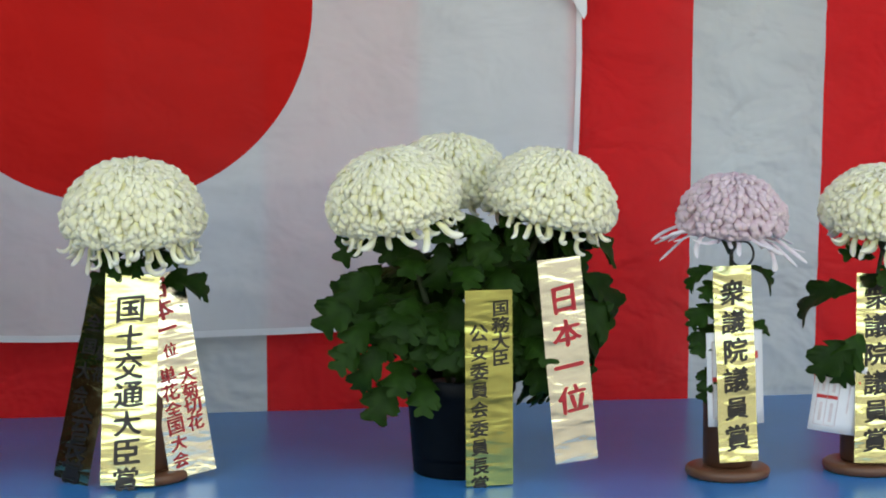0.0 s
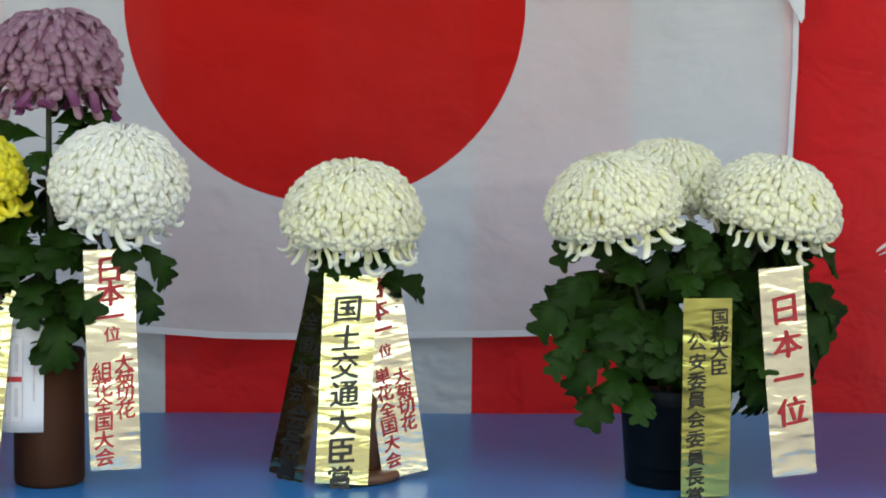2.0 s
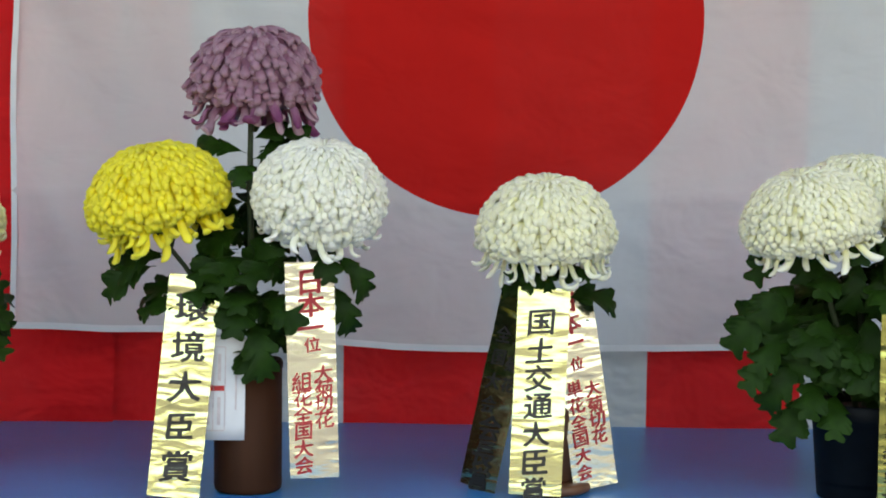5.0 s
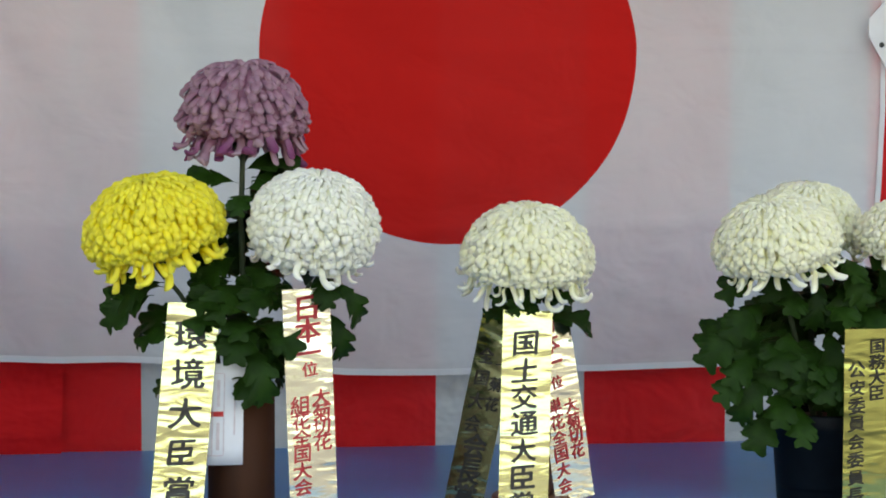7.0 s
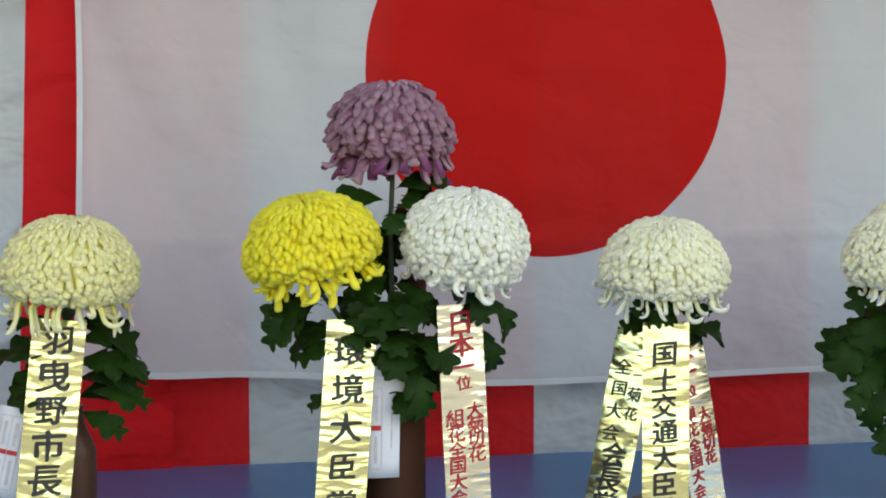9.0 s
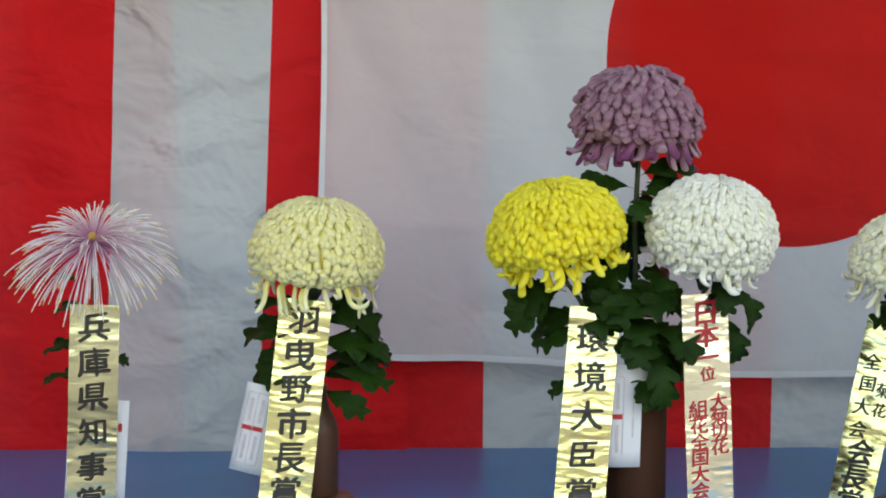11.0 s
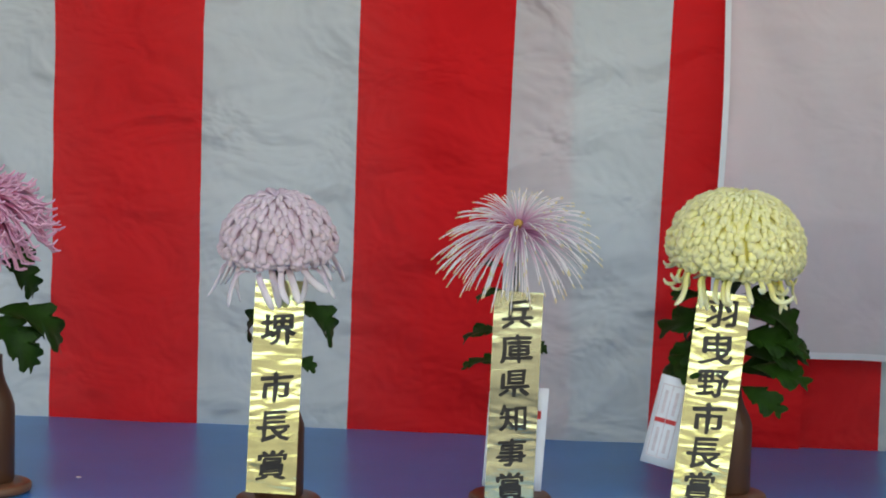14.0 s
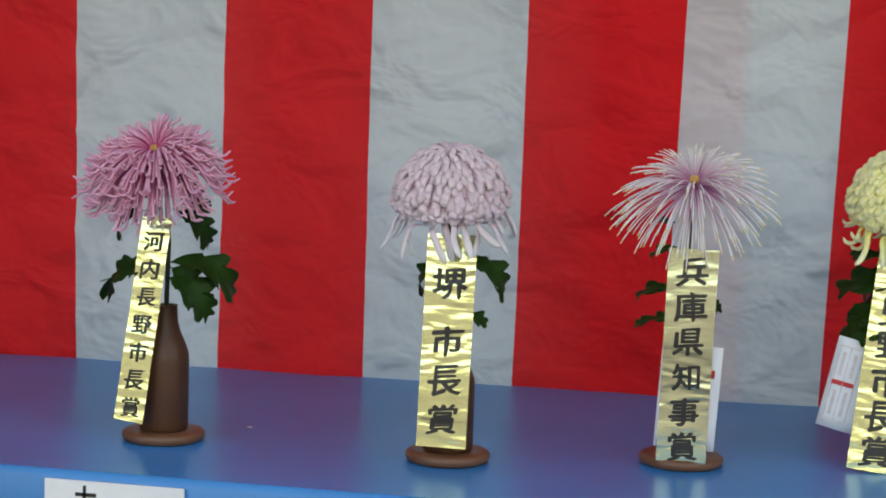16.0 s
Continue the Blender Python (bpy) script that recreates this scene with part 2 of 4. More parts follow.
def sheet(x_of, z0, z1, y, seed, deep, nx, nz, creases=(), drape=0.0):
    """A grid of cloth between two edges given at foot and head: x_of(u, z)."""
    verts, faces = [], []
    for i in range(nz + 1):
        for j in range(nx + 1):
            u = j / nx
            za = z0(u) if callable(z0) else z0
            z = za + (z1 - za) * i / nz
            x = x_of(u, z)
            c = sum(0.005 * math.exp(-abs(z - k - 0.012 * math.sin(x * 3)) / 0.006) for k in creases)
            slack = drape * max(0.0, min(1.0, (-0.62 - x) / 0.3)) * (math.sin(x * 17 + z * 8.5) + 0.5 * math.sin(x * 31 + z * 12)) if drape else 0.0
            verts.append((x, (y(x) if callable(y) else y) - fold(x, z, seed, deep) - c - slack, z))
    for i in range(nz):
        for j in range(nx):
            a = i * (nx + 1) + j
            faces.append((a, a + 1, a + nx + 2, a + nx + 1))
    return verts, faces


def bunting(edges, y, seed, deep, label):
    """A striped curtain sewn of red and white widths. edges: x of each seam at the foot and at the head, and the colour right of it."""
    ob = thing("striped_curtain", (0, 0, 0), label, "curtain", kind="structure")
    for (xb0, xt0, red), (xb1, xt1, _) in zip(edges, edges[1:]):
        def across(u, z, a=xb0, b=xt0, c=xb1, d=xt1):
            k = (z - 0.75) / 0.9
            lo, hi = a + (b - a) * k, c + (d - c) * k
            return lo + (hi - lo) * u
        v, f = sheet(across, 0.70, 2.35, y, seed, deep, 24, 110, (1.27, 1.62) if not red else (1.05,))
        link_mesh("red_width" if red else "white_width", mesh_from("width", v, f), M_RED if red else M_WHITE, ob)
    return ob


bunting([(-4.43, -4.44, True), (-4.10, -4.11, False), (-3.78, -3.79, True), (-3.445, -3.45, True), (-3.118, -3.12, False), (-2.777, -2.776, True), (-2.441, -2.437, False), (-2.110, -2.100, True),
         (-1.786, -1.765, False), (-1.460, -1.436, True), (-1.140, -1.115, True)], -0.016, 1.0, 0.028,
        "red and white striped cloth bunting hanging behind the table")
bunting([(-1.950, -1.96, True), (-1.625, -1.645, False), (-1.298, -1.30, True), (-0.972, -0.975, False), (-0.648, -0.65, True), (-0.332, -0.33, False), (0.0, 0.0, True),
         (0.326, 0.33, False), (0.652, 0.655, True), (0.928, 0.938, False), (1.224, 1.246, True), (1.53, 1.55, False), (1.85, 1.87, True), (2.17, 2.19, False), (2.5, 2.52, True)], 0.012, 2.0, 0.014,
        "red and white striped cloth bunting behind the flag")

flag = thing("flag", (0, 0, 0), "large white cloth flag with a red disc, hung on the bunting", "flag")


def flag_foot(u):
    return 0.958 - 0.036 * min(1.0, u / 0.4) + 0.006 * math.sin(u * 9)


def flag_depth(x):
    """The flag lies close to the bunting and stands off it towards its loose edge."""
    return -0.034 - 0.030 * max(0.0, min(1.0, (-0.85 - x) / 0.35))


v, f = sheet(lambda u, z: -1.335 + 2.003 * u + 0.006 * math.sin(z * 5), flag_foot, 2.33, flag_depth, 3.0, 0.022, 150, 110, (1.235, 1.63, 2.0), 0.012)
link_mesh("cloth", mesh_from("flag_cloth", v, f), M_FLAG, flag)
v, f = sheet(lambda u, z: -1.335 + 2.003 * u, flag_foot, 2.33, lambda x: flag_depth(x) - 0.0035, 3.0, 0.022, 110, 80, (), 0.012)
hem_v, hem_f = [], []
for j in range(111):
    a = v[j]
    hem_v += [(a[0], a[1], a[2] - 0.002), (a[0], a[1], a[2] + 0.012)]
hem_f = [(2 * j, 2 * j + 2, 2 * j + 3, 2 * j + 1) for j in range(110)]
link_mesh("bottom_hem", mesh_from("hem", hem_v, hem_f), M_HEM, flag)
for col, sgn, nm in ((110, -1, "side_hem"), (0, 1, "side_hem")):
    hv = []
    for i in range(81):
        a = v[i * 111 + col]
        hv += [(a[0] + 0.006 * math.sin(a[2] * 5), a[1] - 0.001, a[2]), (a[0] + 0.006 * math.sin(a[2] * 5) + sgn * 0.012, a[1] - 0.001, a[2])]
    link_mesh(nm, mesh_from("hem", hv, [(2 * i, 2 * i + 1, 2 * i + 3, 2 * i + 2) for i in range(80)]), M_HEM, flag)
bm = bmesh.new()
outline = ((0.622, 1.70), (0.622, 1.66), (0.672, 1.578), (0.678, 1.590), (0.678, 1.76))
front = [bm.verts.new((x, -0.064, z)) for x, z in outline]
back = [bm.verts.new((x, -0.061, z)) for x, z in outline]
bm.faces.new(front)
bm.faces.new(back[::-1])
for k in range(5):
    bm.faces.new((front[k], back[k], back[(k + 1) % 5], front[(k + 1) % 5]))
bmesh.ops.recalc_face_normals(bm, faces=bm.faces[:])
patch = part("corner_patch", bm, M_PAPER, flag, "white reinforcing patch at the edge", smooth=False)
bm = lathe([(0.006, 0), (0.006, 0.002), (0.003, 0.003)], 14)
bm.transform(pose(0.652, -0.0635, 1.642, 90))
part("eyelet", bm, M_WIRE, patch, "dark eyelet")

# Assumed backing, added pale so that it lightens the sheer cloth.
part("wall_back", box(-5, 6, 0.12, 0.27, 0, 2.9), M_WALL, smooth=False)
# Out of view: added to block skylight, its depth set for bloom brightness.
part("roof", box(-7.2, 6.2, -1.5, 0.5, 2.9, 2.98), M_ROOF, smooth=False)
# Unseen side walls, added and kept dark so turned foil reflects darkness.
part("added_side_wall_1", box(-5.15, -5.0, -2.6, 0.27, 0, 2.9), M_SIDE, smooth=False)
part("added_side_wall_2", box(6.0, 6.15, -2.0, 0.27, 0, 2.9), M_SIDE, smooth=False)
# Ground out of view; dark tone chosen for streaks in the foil and less bounce.
part("ground", box(-400, 400, -400, 400, -0.3, 0), M_GROUND, smooth=False)
for nm, lab, cat in (("wall_back", "pale backing wall added to lighten the thin bunting", "wall"), ("roof", "unseen roof added to keep skylight off the display", "roof"), ("added_side_wall_1", "unseen dark side wall added to darken the foil's reflections", "wall"),
                     ("added_side_wall_2", "unseen dark side wall added to darken the foil's reflections", "wall"), ("ground", "unseen dark grey ground, toned for the foil's reflections", "ground")):
    tagged(bpy.data.objects[nm], lab, cat, kind="structure")

TOP, FRONT = 0.75, -1.045
table = thing("display_table", (0, 0, 0), "long display table covered with glossy blue vinyl sheeting", "table")
bm = bmesh.new()
nx, ny = 160, 24
grid = [[bm.verts.new((-4.95 + 10.5 * i / nx, 0.06 + (FRONT - 0.06) * j / ny, TOP + 0.0007 * noise.noise((i * 0.4, j * 0.5, 3.0)))) for j in range(ny + 1)] for i in range(nx + 1)]
for i in range(nx):
    for j in range(ny):
        bm.faces.new((grid[i][j], grid[i][j + 1], grid[i + 1][j + 1], grid[i + 1][j]))
part("tabletop", bm, M_VINYL, table)
sv, sf = [], []
for i in range(301):
    x = -4.95 + 10.5 * i / 300
    wave = 0.006 * noise.noise((x * 4, 0, 8.0))
    for dz, dy in ((0.0, 0.0), (-0.004, -0.006), (-0.012, -0.009), (-0.1, -0.011), (-0.4, -0.014), (-0.74, -0.016)):
        sv.append((x, FRONT + dy + wave * min(1, -dz * 3), TOP + dz))
for i in range(300):
    for j in range(5):
        a = i * 6 + j
        sf.append((a, a + 1, a + 7, a + 6))
link_mesh("skirt", mesh_from("skirt", sv, sf), M_VINYL, table)
part("board", box(-4.94, 5.48, FRONT + 0.02, 0.05, 0.70, 0.744), M_DARKWOOD, table, smooth=False)


# ---- flowers ----
def dome_petals(R, up, down, count, half, limit, seed, lean=15.0, shag=0.25, thick=0.62, cup=0.0, sides=7):
    """Petals laid over a dome, slender at the crown and ending in plump rounded knobs towards the rim."""
    rng = random.Random(seed)
    pieces = []
    cos_end = math.cos(radians(limit))
    for i in range(count):
        c = 1 - (1 - cos_end) * (i + 0.5) / count
        th = math.acos(c) + rng.uniform(-1, 1) * 0.035
        ph = i * 2.399963 + rng.uniform(-1, 1) * 0.08
        er = Vector((math.cos(ph), math.sin(ph), 0))
        ep = Vector((-math.sin(ph), math.cos(ph), 0))
        low = min(1.0, th / 1.35)
        le = radians(lean) * rng.uniform(0.85, 1.15) * (1.08 - 0.36 * low)
        grow = rng.uniform(1 - shag * 0.14, 1 + shag * 0.20 * low)
        yaw = rng.uniform(-1, 1) * shag * 0.5
        knob = 0.036 * low
        spine = []
        for s, d, k in ((0, -1.0, 0.80), (0.25, -0.66, 0.875), (0.5, -0.30, 0.935), (0.72, 0.04, 0.975 + knob * 0.5), (0.86, 0.28, 0.99 + knob), (0.94, 0.43, 0.985 + knob), (0.98, 0.52, 0.955 + knob * 0.6), (1, 0.53, 0.92)):
            a = th + d * le
            kk = k if s < 0.4 else k * grow
            dim = 1 - 0.07 * math.exp(-(a / 0.2) ** 2)
            rho, z = R * math.sin(a) * kk, (up if math.cos(a) > 0 else down) * math.cos(a) * kk * dim
            spine.append(er * rho + ep * (yaw * half * 4 * s) + Vector((0, 0, z)))
        w = half * rng.uniform(0.90, 1.12) * (0.58 + 0.47 * low)
        pieces.append((tube(spine, [w * g for g in (0.40, 0.65, 0.85, 1.0, 1.05, 0.96, 0.70, 0.25)], thick, ep, sides, cup), spine[3]))
    return pieces


def petal_parts(head_name, pieces, material, plant, label, most=300):
    """The petals that face the front are parts of their own; the rest stay joined as the head's body."""
    order = sorted(range(len(pieces)), key=lambda i: pieces[i][1].y - 0.25 * pieces[i][1].z)
    single = set(order[: min(most, int(len(pieces) * 0.72))])
    head = link_mesh("bloom", mesh_from("bloom", *gather([pieces[i][0] for i in range(len(pieces)) if i not in single])), material, plant, label)
    for i in sorted(single):
        link_mesh("petal", mesh_from("petal", *pieces[i][0]), material, head)
    return head


def droop_mesh(length, half, hook, flat, fall=1.25, twist=0.0, sides=7):
    """A hanging outer petal in its own frame: foot at the origin, outwards along x; hook turns the tip out and up again, twist turns it aside."""
    p, n = Vector((0, 0, 0)), 14
    pts = [p.copy()]
    for i in range(n):
        s = (i + 0.5) / n
        a = 0.25 - (0.25 + fall) * min(1.0, s / 0.40)
        b = twist * max(0.0, (s - 0.25) / 0.75)
        if s > 0.42:
            a += hook * 3.3 * ((s - 0.42) / 0.58) ** 1.15
        p = p + Vector((math.cos(a) * math.cos(b), math.sin(b) * abs(math.cos(a)) + 0.35 * math.sin(b), math.sin(a))) * length / n
        pts.append(p.copy())
    w = [half * g for g in (0.5, 0.65, 0.78, 0.88, 0.94, 0.98, 1, 1, 1, 1.02, 1.04, 1.06, 1.0, 0.8, 0.35)]
    return mesh_from("petal", *tube(pts, w, flat, Vector((0, 1, 0)), sides))


def leaf_mesh(length, width, droop, lobes, seed):
    """A chrysanthemum leaf with rounded forward lobes and a folded midrib, bent down to its tip; foot at the origin, outwards along x."""
    rng = random.Random(seed)
    nu, half = 40, [-1, -0.7, -0.35, 0, 0.35, 0.7, 1]
    verts, faces = [], []
    a, x, z = 0.35, 0.0, 0.0
    ph = rng.uniform(0.0, 0.25)
    for i in range(nu + 1):
        u = i / nu
        a -= droop / nu
        x += math.cos(a) * length / nu
        z += math.sin(a) * length / nu
        v = max(0.0, (u - 0.10) / 0.90)
        env = min(1.0, v / 0.30) ** 0.75 * math.sqrt(max(0.0, 1 - (max(0.0, v - 0.35) / 0.65) ** 2.4))
        lobe = abs(math.sin(math.pi * (v * lobes + ph)))
        cut = 0.36 + 0.64 * lobe ** 0.6
        tooth = 1 + 0.06 * math.sin(u * 75 + ph * 9)
        for h in half:
            w = width * env * cut * tooth * (1 + 0.10 * math.sin(seed + 3 * v) * (1 if h > 0 else -1)) + 0.0012
            fwd = (0.10 + 0.12 * lobe) * h * h * length * env
            lift = 0.24 * abs(h) * w - 0.42 * h * h * w * (0.5 + 0.5 * math.sin(u * 11 + h * 2 + seed))
            verts.append((x + fwd * math.cos(a) - lift * math.sin(a), h * w, z + fwd * math.sin(a) + lift * math.cos(a)))
    m = len(half)
    for i in range(nu):
        for j in range(m - 1):
            b = i * m + j
            faces.append((b, b + 1, b + m + 1, b + m))
    return mesh_from("leaf", verts, faces)


LEAVES = [leaf_mesh(0.115, 0.036, 1.6, 2.5, 1), leaf_mesh(0.105, 0.034, 1.2, 2.5, 2), leaf_mesh(0.125, 0.029, 2.2, 3.5, 3), leaf_mesh(0.100, 0.029, 0.9, 2.5, 4)]
for d in LEAVES:
    d.materials.append(M_LEAF)


def put_leaf(plant, at, yaw, pitch=0.0, roll=0.0, size=1.0, kind=0):
    """A leaf at a place in the plant's own frame; yaw 270 points to the front."""
    ob = link_mesh("leaf", LEAVES[kind % 4], None, plant)
    ob.matrix_basis = Matrix.LocRotScale(Vector(at), Euler((radians(roll * 0.4 + 42 * math.cos(radians(yaw))), radians(-pitch), radians(yaw))), Vector((size,) * 3))
    return ob


def stem(plant, points, r0=0.0045, r1=0.0035, name="stem"):
    pts = [Vector(p) for p in points]
    fine = []
    for a, b in zip(pts, pts[1:]):
        fine += [a.lerp(b, k / 4) for k in range(4)]
    fine.append(pts[-1])
    w = [r0 + (r1 - r0) * i / (len(fine) - 1) for i in range(len(fine))]
    v, f, _ = tube(fine, w, 1.0, Vector((1, 0.2, 0)), 8)
    return link_mesh(name, mesh_from(name, v, f), M_STEM, plant)


def set_bloom(plant, at, tilt, petals_material, R, up, down, count, half, limit, seed, droops, droop_materials, label, lean=15.0, shag=0.25, thick=0.62, droop_len=0.06, droop_half=0.0065,
              hooks=(0.9, 0.5, 0.2), flat=0.6, start=1.0, sweep=(0, 360), fall=1.5, cup=0.0):
    """One flower head: its dome over an added filler body, the green cup under it and each hanging outer petal."""
    head = petal_parts("bloom", dome_petals(R, up, down, count, half, limit, seed, lean, shag, thick, cup), petals_material, plant, label)
    head.location = at
    head.rotation_euler = [radians(t) for t in tilt]
    # Filler in petal colour, added just under the petals to lighten their shaded gaps.
    cup = lathe([(0.004, -down * 0.75), (R * 0.5, -down * 0.7), (R * 0.84, -down * 0.4), (R * 0.94, 0.0), (R * 0.915, up * 0.26), (R * 0.80, up * 0.53), (R * 0.58, up * 0.76), (R * 0.30, up * 0.88), (0.004, up * 0.87)], 24)
    part("heart", cup, petals_material, head)
    cal = lathe([(0.004, -down - 0.022), (0.012, -down * 0.95 - 0.008), (0.02, -down * 0.8)], 14)
    part("calyx", cal, M_STEM, head)
    rng = random.Random(seed + 50)
    shapes = []
    for h in hooks:
        for m in droop_materials:
            for twist in (-0.9, 0.0, 0.9):
                d = droop_mesh(droop_len, droop_half, h, flat, fall, twist)
                d.materials.append(m)
                shapes.append(d)
    droops = int(droops * 1.6)
    for i in range(droops):
        ph = radians(sweep[0] + (sweep[1] - sweep[0]) * (i + rng.uniform(-0.35, 0.35)) / droops)
        p = link_mesh("petal", rng.choice(shapes), None, head)
        k = rng.uniform(0.7, 1.2)
        r = R * rng.uniform(0.52, 0.84) * start
        p.matrix_basis = Matrix.LocRotScale(Vector((r * math.cos(ph), r * math.sin(ph), -down * rng.uniform(0.25, 0.75))), Euler((rng.uniform(-0.5, 0.5), rng.uniform(-0.3, 0.3), ph + rng.uniform(-0.3, 0.3))), Vector((k,) * 3))
    return head


def spider_bloom(plant, at, axis, material, count, length, r, hook, gravity, seed, label, tips=False, open_angle=100.0, inner=30.0):
    """A head of thin quills that spread from one heart and bow under their weight."""
    rng = random.Random(seed)
    axis = Vector(axis).normalized()
    e1 = axis.cross(Vector((0, 1, 0.3))).normalized()
    e2 = axis.cross(e1)
    pieces, ends = [], []
    cos_end = math.cos(radians(open_angle))
    for i in range(count):
        c = math.cos(radians(inner)) - (math.cos(radians(inner)) - cos_end) * (i + 0.5) / count
        th, ph = math.acos(c), i * 2.399963 + rng.uniform(-0.2, 0.2)
        d = (axis * math.cos(th) + (e1 * math.cos(ph) + e2 * math.sin(ph)) * math.sin(th)).normalized()
        ln = length * (0.28 + 0.72 * min(1, th / radians(70))) * rng.uniform(0.85, 1.1) * (1 - 0.42 * max(0.0, d.z))
        p, spine = d * 0.006, []
        n = 13
        for k in range(n + 1):
            spine.append(p.copy())
            s = k / n
            d = (d + Vector((0, 0, -gravity * (0.4 + s) / n))).normalized()
            if hook and s > 0.82:
                d = (d + Vector((0, 0, hook * rng.uniform(0.4, 1.3))) + d.cross(Vector((0, 0, 1))) * rng.uniform(-0.3, 0.3)).normalized()
            p = p + d * ln / n
        side = axis.cross(d)
        side = side.normalized() if side.length > 1e-3 else e1
        w = [r * rng.uniform(0.85, 1.1) * g for g in (0.9, 0.9, 0.92, 0.95, 1, 1, 1, 1, 1, 1, 1.05, 1.1, 1.15, 0.7)]
        pieces.append((tube(spine, w, 0.9, side, 5), spine[7]))
        ends.append((spine[-2], spine[-1]))
    head = petal_parts("bloom", pieces, material, plant, label)
    head.location = at
    heart = bmesh.new()
    bmesh.ops.create_icosphere(heart, subdivisions=2, radius=0.0085)
    for q in heart.verts:
        q.co = q.co * (1 + 0.25 * noise.noise(q.co * 400)) + axis * 0.013
    part("heart", heart, M_HEART, head, "small ochre heart")
    if tips:
        # The pale yellow ends of the quills themselves, joined as one mesh.
        tv = gather([tube([a.lerp(b, 0.45), a.lerp(b, 0.8), b + (b - a) * 0.15], [r * 1.05, r * 1.2, r * 0.7], 1.0, Vector((0.3, 0.5, 0.81)), 5) for a, b in ends])
        link_mesh("quill_ends", mesh_from("tips", *tv), M_TIP, head, "pale yellow petal tips")["kind"] = "stuff"
    return head


def bottle_vase(x, y, label, height=0.24):
    ob = thing("vase", (x, y, TOP), label, "vase", "bottle vases along the table")
    part("base", lathe([(0.064, 0.0), (0.070, 0.003), (0.0725, 0.009), (0.0715, 0.015), (0.067, 0.0185), (0.05, 0.0195), (0.01, 0.0195)], 40), M_DISC, ob, "round brown wooden base")
    k = height / 0.24
    part("body", lathe([(0.040, 0.0195), (0.0425, 0.024), (0.0425, 0.145 * k), (0.0415, 0.156 * k), (0.036, 0.172 * k), (0.027, 0.192 * k), (0.022, 0.210 * k), (0.0205, 0.235 * k), (0.021, 0.24 * k), (0.016, 0.24 * k), (0.015, 0.20 * k)], 36),
         M_WOOD, ob, "dark brown turned wooden body")
    return ob


# ---- ribbons and cards ----
def crumple(u, v, seed):
    """How far a foil strip stands out of its plane, u across and v along, in metres."""
    loud = max(0.25, min(1.0, 0.52 + 1.3 * noise.noise((seed * 2.0 + u * 6, v * 13, 4.0))))
    slope = 30 * noise.noise((v * 7, seed, 2.0)) + 25 * noise.noise((v * 25, u * 12, seed))
    ridge = noise.noise((u * 14 + seed * 7.3, v * 80 + u * slope * 1.6, seed))
    fine = noise.noise((u * 30, v * 190 + seed, seed * 2.0))
    return 0.0013 * loud * ridge + 0.0003 * loud * fine + 0.0030 * noise.noise((seed * 5.0, v * 9, u * 5))


def glyphs(text, size, bold):
    cu = bpy.data.curves.new("glyph", "FONT")
    cu.body, cu.size, cu.resolution_u = text, size, 3
    cu.align_x, cu.align_y = "CENTER", "CENTER"
    tmp = bpy.data.objects.new("glyph", cu)
    scene.collection.objects.link(tmp)
    bpy.context.view_layer.update()
    data = bpy.data.meshes.new_from_object(tmp.evaluated_get(bpy.context.evaluated_depsgraph_get()))
    vs = [v.co.copy() for v in data.vertices]
    fs = [tuple(p.vertices) for p in data.polygons]
    bpy.data.objects.remove(tmp)
    bpy.data.curves.remove(cu)
    bpy.data.meshes.remove(data)
    if not vs:
        return [], []
    cx = (min(v.x for v in vs) + max(v.x for v in vs)) / 2
    cy = (min(v.y for v in vs) + max(v.y for v in vs)) / 2
    # brush weight: the strokes are laid down five times, a little apart
    gv, gf = [], []
    for k, (dx, dy) in enumerate(((0, 0), (bold, 0), (-bold, 0), (0, bold * 0.8), (0, -bold * 0.8))):
        gf += [tuple(i + len(gv) for i in q) for q in fs]
        for v in vs:
            q = (v.x / size * 4 + k * 0.7, v.y / size * 4 + ord(text) % 97, k * 1.3)
            gv.append((v.x - cx + dx + noise.noise(q) * size * 0.035, v.y - cy + dy + noise.noise((q[1], q[0], q[2])) * size * 0.035, k))
    return gv, gf


